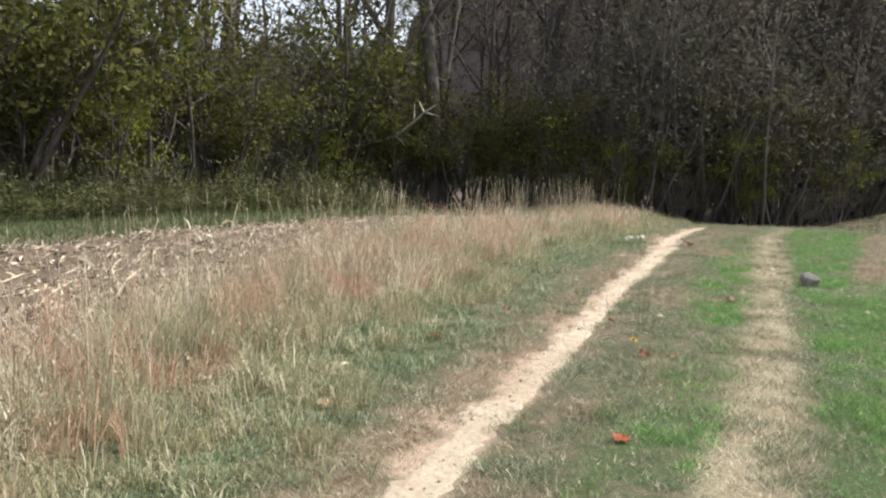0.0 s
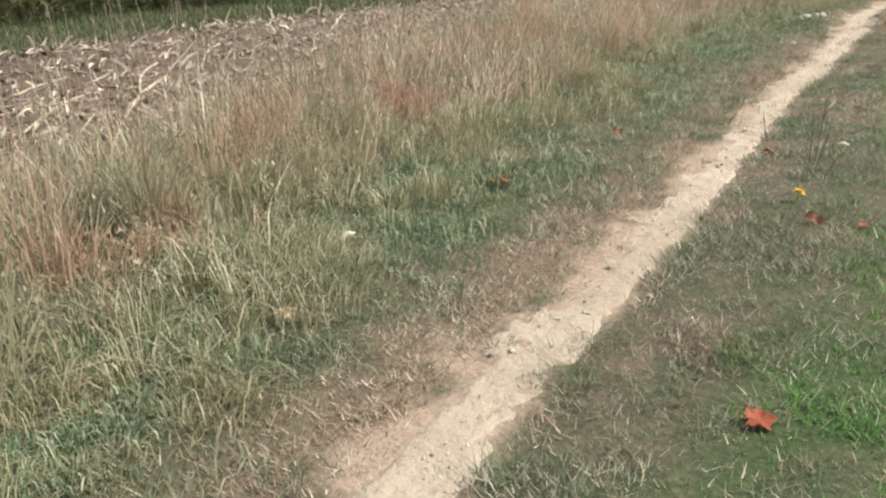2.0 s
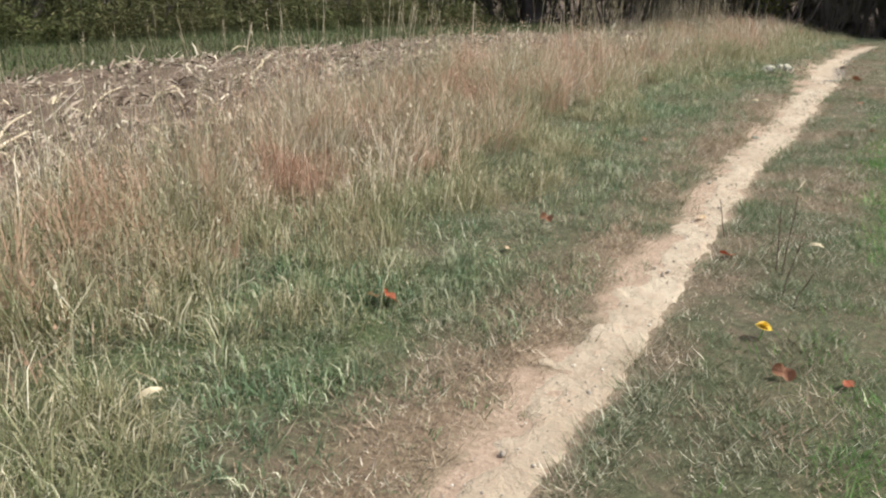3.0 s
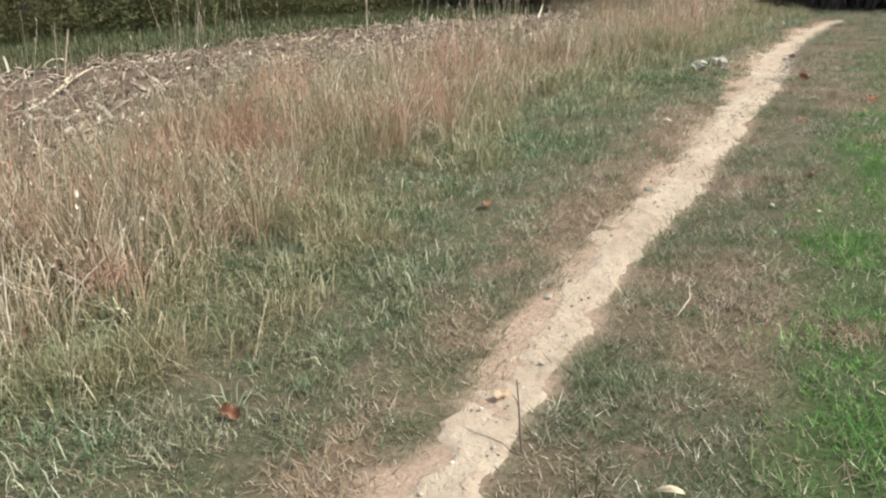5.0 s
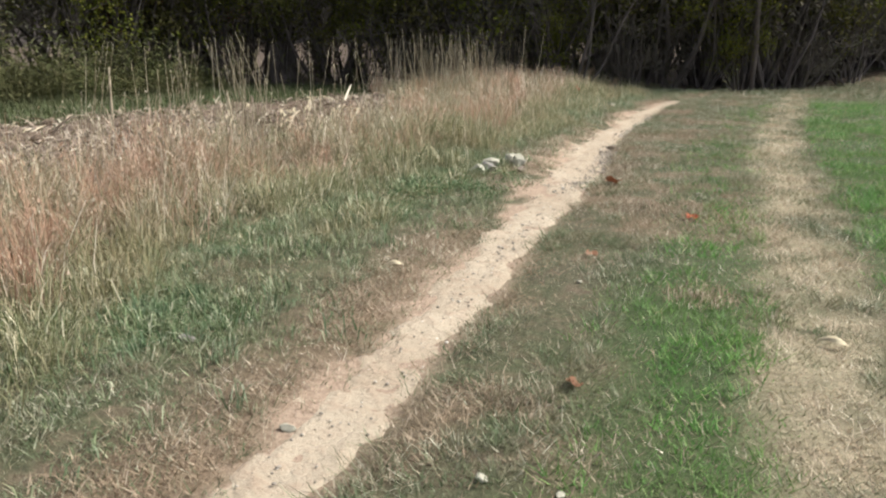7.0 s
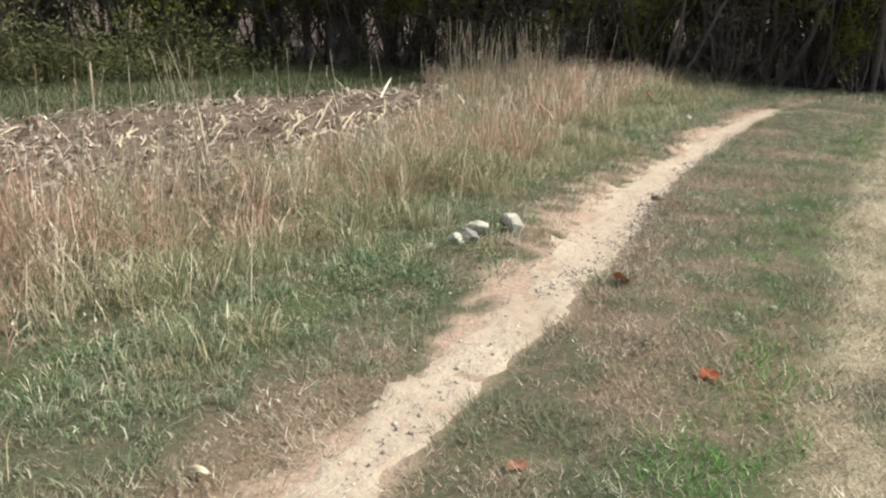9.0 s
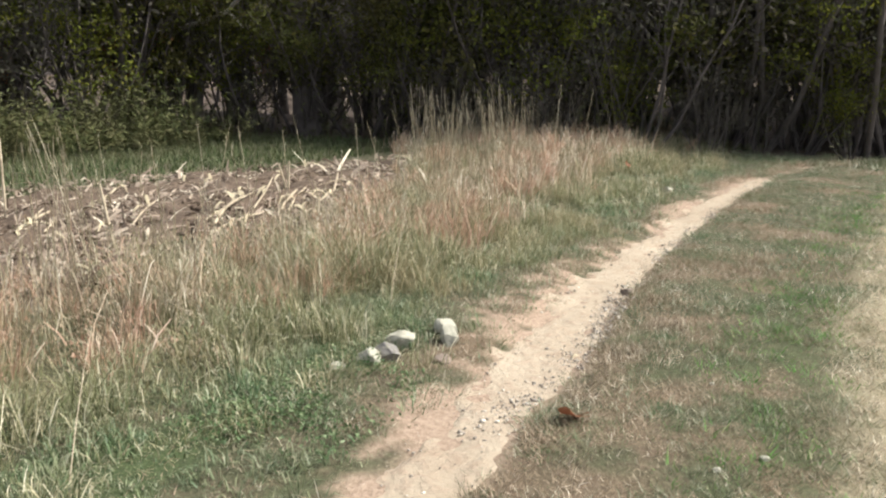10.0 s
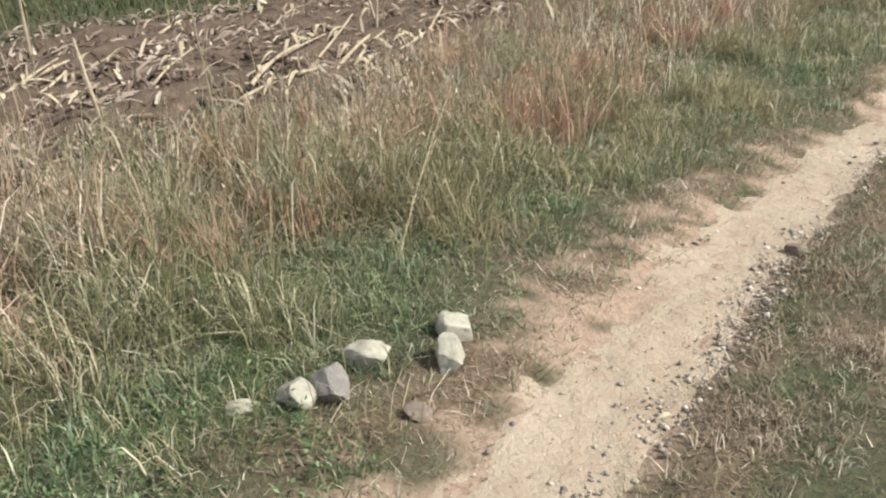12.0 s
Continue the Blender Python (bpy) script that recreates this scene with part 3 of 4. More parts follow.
# broken stems that lie across the sward
x, y = scatter(16000, -10, -0.8, 1.5, 30, lambda x, y: keep_tall(x, y) * 0.6)
k = len(x)
tall.append(blades(x, y, height(x, y) + rng.uniform(0.02, 0.25, k) * depth_in(x, y), rng.uniform(0.2, 0.55, k), rng.uniform(0.004, 0.008, k), rng.uniform(0.6, 1.2, k), None, 3))
grass("tall_grass", "tall dry tan and reddish grass along the field", tall, MAT_TALL)

# shaggy bunches that stand out of the sward
x, y = scatter(12000, -9, -1.2, 2, 31, lambda x, y: 0.75 * keep_tall(x, y) * step(0.40, 0.62, fnoise(x, y, 0.9, 78)))
k = 46
size = np.repeat(rng.uniform(0.6, 1.25, len(x)), k)
g = rng.uniform(0, 2 * np.pi, len(x) * k)
r = 0.09 * np.sqrt(rng.random(len(g))) * size
x, y = np.repeat(x, k) + np.cos(g) * r, np.repeat(y, k) + np.sin(g) * r
hh = size * rng.uniform(0.28, 0.78, len(x)) * np.interp(y, [2, 8, 12, 15, 19, 30], [0.6, 0.8, 0.72, 0.52, 0.55, 0.7]) * (1 - 0.3 * step(0.6, 1.0, depth_in(x, y)))
grass("grass_bunches", "shaggy bunches of tall tan and reddish grass", [blades(x, y, height(x, y), hh, rng.uniform(0.003, 0.006, len(x)) * (1 + 0.8 * step(14, 26, y)), rng.uniform(0.08, 0.75, len(x)), g + rng.normal(0, 0.5, len(x)), 3)], MAT_TALL)

# flowering stems with feathery heads
x, y = scatter(11000, -9.5, -1.5, 2, 32, lambda x, y: step(0.25, 0.5, depth_in(x, y)) * step(-0.6, 0.1, x - field_edge(y)) * np.interp(y, [2, 12, 17, 32], [0.8, 0.9, 0.35, 0.3]) * step(0.38, 0.56, fnoise(x, y, 1.1, 68)))
# loose sheaves of the tallest stems, each leaning its own way
sx, sy = scatter(260, -9.5, -2.5, 4, 31, lambda x, y: step(0.4, 0.7, depth_in(x, y)) * step(-0.5, 0.1, x - field_edge(y)) * 0.8)
sx, sy, slant = np.repeat(sx, 14), np.repeat(sy, 14), np.repeat(rng.uniform(0, 2 * np.pi, len(sx)), 14)
n = len(x)
hh = 0.35 + 0.85 * rng.random(n) ** 1.6 + 0.15 * step(16, 26, y) * rng.random(n)
way, bend = rng.uniform(0, 2 * np.pi, n), rng.uniform(0.02, 0.35, n)
x, y = np.concatenate([x, sx + rng.normal(0, 0.1, len(sx))]), np.concatenate([y, sy + rng.normal(0, 0.1, len(sx))])
hh = np.concatenate([hh, rng.uniform(0.55, 1.15, len(sx))])
way, bend = np.concatenate([way, slant + rng.normal(0, 0.5, len(sx))]), np.concatenate([bend, rng.uniform(0.05, 0.3, len(sx))])
n = len(x)
base = np.stack([x, y, height(x, y)], -1)
lean = np.stack([np.cos(way) * bend * hh, np.sin(way) * bend * hh, hh], -1)
stems = []
for w in (0, np.pi / 2):
    A = np.stack([np.cos(way + w), np.sin(way + w), np.zeros(n)], -1) * (0.0019 + 0.0012 * step(10, 22, y))[:, None]
    V = np.stack([base - A, base + A, base + lean * 0.98 + A * 0.7, base + lean * 0.98 - A * 0.7], 1).reshape(-1, 3)
    o = np.arange(n)[:, None, None] * 4
    stems.append((V, (o + np.array([[0, 1, 2], [0, 2, 3]])).reshape(-1, 3)))
for q in range(11):
    t = rng.uniform(0.74, 1.0, n)
    c = base + lean * t[:, None]
    g = rng.uniform(0, 2 * np.pi, n)
    out = np.stack([np.cos(g) * 0.02, np.sin(g) * 0.02, rng.uniform(0.02, 0.06, n)], -1)
    A = np.stack([-np.sin(g), np.cos(g), np.zeros(n)], -1) * 0.0022
    stems.append((np.stack([c - A, c + A, c + out], 1).reshape(-1, 3), np.arange(3 * n).reshape(n, 3)))
grass("grass_stems", "thin dry grass stems with feathery seed heads", stems, MAT_STEM)

# thin grass on the bank beyond the crest, with the bent way left bare
x, y = scatter(60000, -2.2, 6.5, 26.5, 40, lambda x, y: (1 - step(0.5, 2.5, y - wood_edge(x))) * step(0.35, 0.6, np.abs(x - (y - 31.5) * 0.9)) * (0.3 + 0.7 * step(0.4, 0.6, fnoise(x, y, 1.0, 79))))
grass("bank_grass", "thin dull grass on the shaded bank", [blades(x, y, height(x, y), rng.uniform(0.04, 0.16, len(x)), rng.uniform(0.008, 0.018, len(x)), rng.uniform(0.2, 1.0, len(x)), None, 1)], MAT_TURF)

# far grass strip between field and weeds
x, y = scatter(60000, -15, -8, 6, 32, lambda x, y: step(0, 0.3, field_far(y) + 0.3 - x + 6 * step(22.5, 24, y)) * (1 - step(-0.5, 1, y - wood_edge(x))))
hh = rng.uniform(0.06, 0.16, len(x))
grass("verge_grass", "green grass verge beyond the field", [blades(x, y, height(x, y), hh, rng.uniform(0.012, 0.025, len(x)), rng.uniform(0.1, 0.8, len(x)), None, 1)], MAT_VERGE)

# ---- weeds at the foot of the wood ----
def weeds(n, keep, x0, x1, y0, y1, h0, h1):
    x, y = scatter(n, x0, x1, y0, y1, keep)
    n = len(x)
    hh = rng.uniform(h0, h1, n) * (0.3 + 1.2 * step(0.3, 0.7, 0.6 * fnoise(x, y, 1.6, 71) + 0.4 * fnoise(x, y, 0.5, 75)))
    way, bend = rng.uniform(0, 2 * np.pi, n), rng.uniform(0.0, 0.3, n)
    base = np.stack([x, y, height(x, y)], -1)
    lean = np.stack([np.cos(way) * bend * hh, np.sin(way) * bend * hh, hh], -1)
    A = np.stack([np.cos(way), np.sin(way), np.zeros(n)], -1) * 0.005
    out = [(np.stack([base - A, base + A, base + lean], 1).reshape(-1, 3), np.arange(3 * n).reshape(n, 3))]
    for q in range(11):
        t = rng.uniform(0.15, 1.0, n)
        c = base + lean * t[:, None]
        g = rng.uniform(0, 2 * np.pi, n)
        r = rng.uniform(0.07, 0.16, n)
        tip = np.stack([np.cos(g) * r, np.sin(g) * r, rng.uniform(-0.02, 0.09, n)], -1)
        S = np.stack([-np.sin(g), np.cos(g), rng.uniform(-0.6, 0.6, n)], -1) * 0.016
        out.append((np.stack([c, c + 0.5 * tip + S, c + tip, c + 0.5 * tip - S], 1).reshape(-1, 3), (np.arange(n)[:, None, None] * 4 + np.array([[0, 1, 2], [0, 2, 3]])).reshape(-1, 3)))
    return out


V, F = join(weeds(9000, lambda x, y: step(-0.6, 0.4, weed_front(y) - x + 0.9 * (fnoise(x, y, 2, 72) - 0.5)) * (1 - step(2.6, 3.6, weed_front(y) - x)) * (1 - step(22, 24, y)), -17, -9.5, 4, 24, 0.5, 1.15))
tagged(new("weed_bank", mesh_of("weed_bank", V, F, MAT_WEED)), "bank of tall olive-green weeds before the trees", "weeds", kind="stuff")
V, F = join(weeds(5000, lambda x, y: step(-1.6, -0.6, y - wood_edge(x)) * (1 - step(0.6, 2, y - wood_edge(x))) * (1 - 0.75 * step(-6, -3, x)), -16, 6, 20, 42, 0.5, 1.3))
tagged(new("weed_bank", mesh_of("weed_bank", V, F, MAT_WEED)), "tall straggling weeds along the shady wood edge", "weeds", kind="stuff")


# ---- trees ----
def limb(r, p, way, length, radius, depth, tubes, tips, lift=0.15, sides=6):
    """A limb that wanders, with smaller limbs along it."""
    n = {3: 7, 2: 5, 1: 3, 0: 2}[depth]
    P, w = [np.array(p, float)], np.array(way, float)
    for i in range(n):
        w = w + r.normal(0, 0.13 if depth < 3 else 0.05, 3) + np.array([0, 0, lift * 0.3])
        w /= np.linalg.norm(w)
        P.append(P[-1] + w * length / n)
    P = np.array(P)
    R = np.linspace(radius, radius * (0.35 if depth > 1 else 0.15), n + 1)
    if depth >= 3:
        R[0] *= 1.45
    tubes.append(tube(P, R, sides if depth > 1 else 3))
    if depth == 0:
        tips.append(P[-1])
        tips.append(P[len(P) // 2])
        return
    count = {3: 11, 2: 6, 1: 4}[depth]
    for i in range(count):
        t = r.uniform(0.28 if depth == 3 else 0.25, 1.0)
        k = t * n
        a = int(min(k, n - 1))
        q = P[a] + (P[a + 1] - P[a]) * (k - a)
        g = r.uniform(0, 2 * np.pi)
        side = np.array([np.cos(g), np.sin(g), r.uniform(0.0, 0.9)])
        nw = side / np.linalg.norm(side) * 0.9 + w * 0.35
        nw /= np.linalg.norm(nw)
        limb(r, q, nw, length * r.uniform(0.28, 0.5) * (1.15 - 0.5 * t if depth == 3 else 1), radius * (0.42 - 0.15 * t), depth - 1, tubes, tips, lift, 3)


def leaf_cloud(r, tips, per, size, spread):
    T = np.repeat(np.array(tips), per, axis=0)
    n = len(T)
    C = T + r.normal(0, spread, (n, 3))
    a, b = r.normal(0, 1, (n, 3)), r.normal(0, 1, (n, 3))
    a /= np.linalg.norm(a, axis=1)[:, None]
    b = np.cross(a, b)
    b /= np.linalg.norm(b, axis=1)[:, None]
    s = r.uniform(0.6, 1.3, n)[:, None] * size
    V = np.stack([C - a * s, C + b * s * 0.45, C + a * s, C - b * s * 0.45], 1).reshape(-1, 3)
    return V, np.arange(4 * n).reshape(n, 4)


def tree(name, seed, tall, girth, label, bark, leaf, per, size, spread, stems=1, lean=0.04, lift=0.15, depth=3, category="tree", group="trees of the wood", bunch=1.0):
    r = np.random.default_rng(seed)
    root = tagged(new(name), label, category, group)
    tubes, tips = [], []
    for k in range(stems):
        g = r.uniform(0, 2 * np.pi)
        out = lean if stems == 1 else r.uniform(0.15, 0.75)
        way = np.array([np.cos(g) * out, np.sin(g) * out, 1.0])
        limb(r, (0.12 * np.cos(g) * (stems > 1), 0.12 * np.sin(g) * (stems > 1), -0.15), way / np.linalg.norm(way), tall * r.uniform(0.8, 1.1), girth, depth, tubes, tips, lift)
    for piece in ([tubes] if stems == 1 else np.array_split(np.arange(len(tubes)), stems)):
        V, F = join(piece if stems == 1 else [tubes[k] for k in piece])
        trunk = new("trunk" if stems == 1 else "stem", mesh_of("trunk", V, F, bark, True))
        trunk.parent = root
    # leaves sit in bunches round some of the tips
    if per:
        r.shuffle(tips)
        V, F = leaf_cloud(r, tips[:max(1, int(len(tips) * bunch))], int(per / bunch), size, spread)
        crown = new("crown", mesh_of("crown", V, F, leaf))
        crown.parent = root
    return root


KINDS = {
    "bare": [tree("tree", 11, 15, 0.17, "tall bare dark-barked tree in the wood", MAT_BARK, MAT_LEAF_RUST, 1, 0.06, 0.3),
             tree("tree", 12, 13, 0.13, "slender bare dark tree with fine twigs", MAT_BARK, MAT_LEAF_OLIVE, 1, 0.06, 0.3, lean=0.1),
             tree("tree", 13, 16, 0.21, "stout dark-barked tree with a few last leaves", MAT_BARK, MAT_LEAF_YELLOW, 1, 0.06, 0.4)],
    "pale": [tree("tree", 14, 13, 0.085, "slim pale grey-barked bare tree", MAT_BARK_PALE, MAT_LEAF_YELLOW, 1, 0.05, 0.3)],
    "leafy": [tree("tree", 15, 8, 0.12, "tree with thinning yellow-green autumn leaves", MAT_BARK, MAT_LEAF_YELLOW, 6, 0.075, 0.24, bunch=0.3),
              tree("tree", 16, 7, 0.10, "tree with olive-green leaves at the wood's edge", MAT_BARK, MAT_LEAF_OLIVE, 8, 0.075, 0.24, bunch=0.3)],
    "rust": [tree("tree", 17, 7, 0.10, "tree with rusty brown autumn leaves", MAT_BARK, MAT_LEAF_RUST, 4, 0.075, 0.24, bunch=0.3)],
    "shrub": [tree("shrub", 18, 2.6, 0.035, "olive-green leafy shrub at the wood's edge", MAT_BARK, MAT_LEAF_OLIVE, 12, 0.048, 0.15, 6, depth=2, bunch=0.35, category="shrub", group="shrubs of the wood edge"),
              tree("shrub", 19, 3.2, 0.035, "yellow-green leafy shrub before the trees", MAT_BARK, MAT_LEAF_YELLOW, 10, 0.048, 0.15, 6, depth=2, bunch=0.35, category="shrub", group="shrubs of the wood edge")],
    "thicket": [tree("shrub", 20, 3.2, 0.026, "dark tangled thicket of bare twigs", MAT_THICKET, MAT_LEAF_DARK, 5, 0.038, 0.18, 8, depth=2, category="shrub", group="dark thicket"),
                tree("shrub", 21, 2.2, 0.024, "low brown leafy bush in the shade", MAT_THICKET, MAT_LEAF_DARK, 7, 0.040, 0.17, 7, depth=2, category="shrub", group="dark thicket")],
}
used = set()


def plant(kind, x, y, size=1.0, pick=None):
    kinds = KINDS[kind]
    ob = kinds[int(rng.integers(len(kinds))) if pick is None else pick]
    z = float(height(np.array([x]), np.array([y]))[0])
    m = pose(x, y, z, 0, 0, rng.uniform(0, 360)) @ Matrix.Scale(size, 4)
    if ob.name in used:
        return copy_thing(ob, m)
    used.add(ob.name)
    ob.matrix_basis = m
    return ob


MARKED = [("bare", -19.0, 15.7, 1.25, 2), ("bare", -20.0, 20.4, 0.9, 0), ("bare", -19.0, 21.2, 1.0, 0), ("bare", -19.0, 23.7, 1.35, 2), ("bare", -19.4, 24.3, 1.1, 0),
          ("bare", -20.0, 28.6, 0.8, 1), ("bare", -18.0, 30.0, 1.1, 0), ("bare", -17.1, 31.0, 0.9, 1), ("bare", -14.6, 30.0, 1.2, 2), ("pale", -12.6, 26.6, 0.9, 0),
          ("bare", -10.3, 27.0, 0.8, 0), ("leafy", -18.2, 19.0, 0.66, 1), ("rust", -17.6, 20.5, 0.55, 0), ("pale", -13.9, 26.0, 1.4, 0), ("bare", -12.1, 30.0, 0.9, 1), ("bare", -11.1, 31.0, 1.0, 0), ("bare", -9.8, 31.0, 1.0, 2), ("bare", -7.3, 31.0, 1.1, 0),
          ("bare", -6.7, 30.0, 0.8, 1), ("bare", -0.6, 35.0, 1.0, 2), ("bare", 0.4, 34.0, 0.9, 0), ("rust", 1.2, 37.0, 1.2, 0), ("rust", -16.1, 22.0, 0.5, 0),
          ("leafy", -17.2, 20.0, 0.7, 1), ("leafy", -15.6, 24.5, 0.75, 1), ("leafy", -17.0, 17.0, 0.8, 1), ("leafy", -13.6, 25.8, 0.7, 0), ("leafy", -15.2, 23.2, 0.75, 0), ("shrub", -12.2, 25.2, 1.0, 1), ("shrub", -14.2, 24.2, 1.2, 1), ("leafy", -11.2, 27.2, 0.55, 0)]
rng = np.random.default_rng(4)
# trees that stand out one by one along the edge
for kind, x, y, size, pick in MARKED:
    plant(kind, x, y, size, pick)
# the wood beside the weeds
for y in np.arange(9, 25, 1.2):
    plant("shrub", weed_front(y) - 3.6 + rng.normal(0, 0.5), y, rng.uniform(0.7, 1.5))
    if rng.random() < 0.2:
        plant("shrub", weed_front(y) - 4.6 + rng.normal(0, 0.5), y + 0.3, rng.uniform(1.0, 1.7))
    plant("thicket", weed_front(y) - 5.0 + rng.normal(0, 0.7), y + 0.5, rng.uniform(0.9, 1.5))
for y in np.arange(9, 28, 1.6):
    kind = ("leafy", "bare", "rust", "leafy", "pale", "rust")[int(rng.integers(6))]
    plant(kind, weed_front(y) - 5.8 + rng.normal(0, 0.9), y + rng.normal(0, 0.5), rng.uniform(0.75, 1.1) * (0.62 if kind in ("leafy", "rust") else 1.0))
    plant("bare", -22.5 + rng.normal(0, 1.6), y + rng.normal(0, 0.6), rng.uniform(0.8, 1.2))
    plant("thicket", -21 + rng.normal(0, 0.8), y + 0.8, rng.uniform(0.9, 1.3))
# the far side, darker towards the corner; past x = 4 unseen, added to shade the bank
for x in np.arange(-15.5, 15, 1.05):
    e = float(wood_edge(x))
    plant("thicket" if x > -7 or rng.random() < 0.5 else "shrub", x, e + 0.6 + rng.normal(0, 0.3), rng.uniform(0.6, 1.1))
    if rng.random() < 0.9:
        plant("thicket", x + 0.4, e + 2.6 + rng.normal(0, 0.6), rng.uniform(1.0, 1.6) * (0.65 if x < -7 else 1))
# the trees past x = 4 stand out of view, to cast shade on the bank
for x in np.arange(-16, 15, 1.6):
    e = float(wood_edge(x))
    plant(("bare", "pale" if x < -5 else "bare", "bare", "rust" if x > -1 else "leafy")[int(rng.integers(4))], x + rng.normal(0, 0.4), e + 2.2 + rng.normal(0, 0.7), rng.uniform(0.75, 1.15))
    plant("bare", x + rng.normal(0, 0.5), e + 5.0 + rng.normal(0, 1.0), rng.uniform(0.85, 1.25))
    if x > -9 or rng.random() < 0.4:
        plant("bare", x * 1.25 + rng.normal(0, 0.8), e + 9 + rng.normal(0, 1.6), rng.uniform(0.9, 1.3))
    plant("thicket", x * 1.2 + rng.normal(0, 0.5), e + 6.0 + rng.normal(0, 1.0), rng.uniform(1.4, 2.3) * (0.6 if x < -7 else 1))
for x in np.arange(-26, 16, 2.8):
    e = max(float(wood_edge(x)), 28.0)
    if x > -12:
        plant("bare", x + rng.normal(0, 0.8), e + 15 + rng.normal(0, 2), rng.uniform(0.9, 1.3))
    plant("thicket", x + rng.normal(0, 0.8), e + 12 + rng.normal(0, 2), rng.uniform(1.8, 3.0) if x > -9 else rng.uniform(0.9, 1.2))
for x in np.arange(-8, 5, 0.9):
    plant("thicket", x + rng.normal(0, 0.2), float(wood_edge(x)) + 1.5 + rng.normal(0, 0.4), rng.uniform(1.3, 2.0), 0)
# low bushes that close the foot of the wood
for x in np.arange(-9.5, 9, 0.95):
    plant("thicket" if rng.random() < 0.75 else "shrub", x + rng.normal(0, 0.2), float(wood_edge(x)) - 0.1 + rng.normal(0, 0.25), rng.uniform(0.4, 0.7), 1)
# yellow-green bushes in the corner and the pale bush by the track
plant("shrub", 0.4, 31.0, 0.8, 1)
plant("shrub", -2.6, 28.7, 0.8, 1)
plant("shrub", -1.2, 29.6, 0.8, 0)
plant("shrub", -4.2, 28.3, 0.75, 0)
plant("shrub", 2.2, 35.0, 1.1, 1)
plant("leafy", 1.6, 37.0, 0.7, 0)

# distant woodland, a ragged dark band far behind
bx = np.linspace(-1.35, 0.75, 260)
top = 5.0 + 13 * step(-0.54, -0.42, bx) + 4.0 * vnoise(bx, bx * 0, 0.035, 81) + 4.5 * vnoise(bx, bx * 0, 0.012, 82)
rad = 74.0
V = np.concatenate([np.stack([np.sin(bx) * rad, np.cos(bx) * rad, bx * 0 - 3.0], -1), np.stack([np.sin(bx) * rad, np.cos(bx) * rad, top], -1)])
i = np.arange(259)
tagged(new("backdrop", mesh_of("backdrop", V, np.stack([i, i + 1, i + 261, i + 260], -1), MAT_FARWOOD)), "dark distant woodland", "backdrop", kind="structure")


# ---- stones ----
def level(x, y):
    return float(height(np.array([x]), np.array([y]))[0])


def stone_mesh(seed, size, cuts=11, subdiv=4):
    """A worn field stone: a ball cut by planes, then roughened."""
    r = np.random.default_rng(seed)
    bm = bmesh.new()
    bmesh.ops.create_icosphere(bm, subdivisions=subdiv, radius=1.0)
    planes = []
    for k in range(cuts):
        v = r.normal(0, 1, 3)
        planes.append((Vector(v / np.linalg.norm(v)), r.uniform(0.48, 0.8)))
    for v in bm.verts:
        for nrm, d in planes:
            over = v.co.dot(nrm) - d
            if over > 0:
                v.co -= nrm * over * 0.99
        v.co *= 1.1
        v.co *= 1 + 0.07 * noise.noise(v.co * 2.3 + Vector((seed, 0, 0))) + 0.025 * noise.noise(v.co * 7 + Vector((0, seed, 0)))
        v.co = Vector((v.co.x * size[0], v.co.y * size[1], v.co.z * size[2]))
    return bm


def stone(name, seed, x, y, size, turn, sink, mat, label, group="", tilt=0.0):
    bm = stone_mesh(seed, size, subdiv=2 if max(size) < 0.04 else 4)
    me = bpy.data.meshes.new(name)
    bm.to_mesh(me)
    bm.free()
    me.materials.append(mat)
    ob = new(name, me)
    ob.matrix_basis = pose(x, y, level(x, y) + size[2] * (0.62 - sink), tilt, tilt * 0.6, turn)
    return tagged(ob, label, "stone", group)


ROW = "stones beside the footpath"
stone("field_stone", 3, -2.27, 16.39, (0.068, 0.058, 0.058), 20, 0.1, MAT_PALE_STONE, "pale cream rounded stone standing in the grass", ROW)
stone("field_stone", 4, -2.15, 16.23, (0.058, 0.075, 0.07), 60, 0.1, MAT_PALE_STONE, "pale stone with a broken grey lower face", ROW, 18)
stone("field_stone", 5, -2.35, 16.06, (0.088, 0.062, 0.058), 40, 0.1, MAT_PALE_STONE, "pale cream stone leaning in the grass", ROW, -10)
stone("field_stone", 6, -2.32, 15.89, (0.098, 0.065, 0.066), -25, 0.1, MAT_GREY_STONE, "dark grey stone with a pale vein", ROW, 12)
stone("field_stone", 7, -2.37, 15.78, (0.072, 0.055, 0.054), 10, 0.1, MAT_PALE_STONE, "pale speckled stone half sunk in the grass", ROW)
stone("field_stone", 8, -2.47, 15.66, (0.055, 0.045, 0.040), 70, 1.15, MAT_PALE_STONE, "small pale stone half hidden by grass", ROW)
stone("field_stone", 9, -2.04, 15.99, (0.042, 0.03, 0.032), 30, 0.15, MAT_DARK_STONE, "small brownish stone at the path's edge", ROW)
stone("field_stone", 10, -1.75, 17.85, (0.05, 0.038, 0.038), 15, 0.15, MAT_DARK_STONE, "dark stone on the rim of the footpath")
stone("field_stone", 12, 0.99, 11.7, (0.125, 0.10, 0.115), -15, 0.1, MAT_GREY_STONE, "large grey stone lying in the green grass", "", 14)
stone("field_stone", 13, -2.0, 11.87, (0.045, 0.03, 0.03), 35, 0.1, MAT_GREY_STONE, "small flat grey stone in the grass")
PEBBLES = "pale pebbles in the turf"
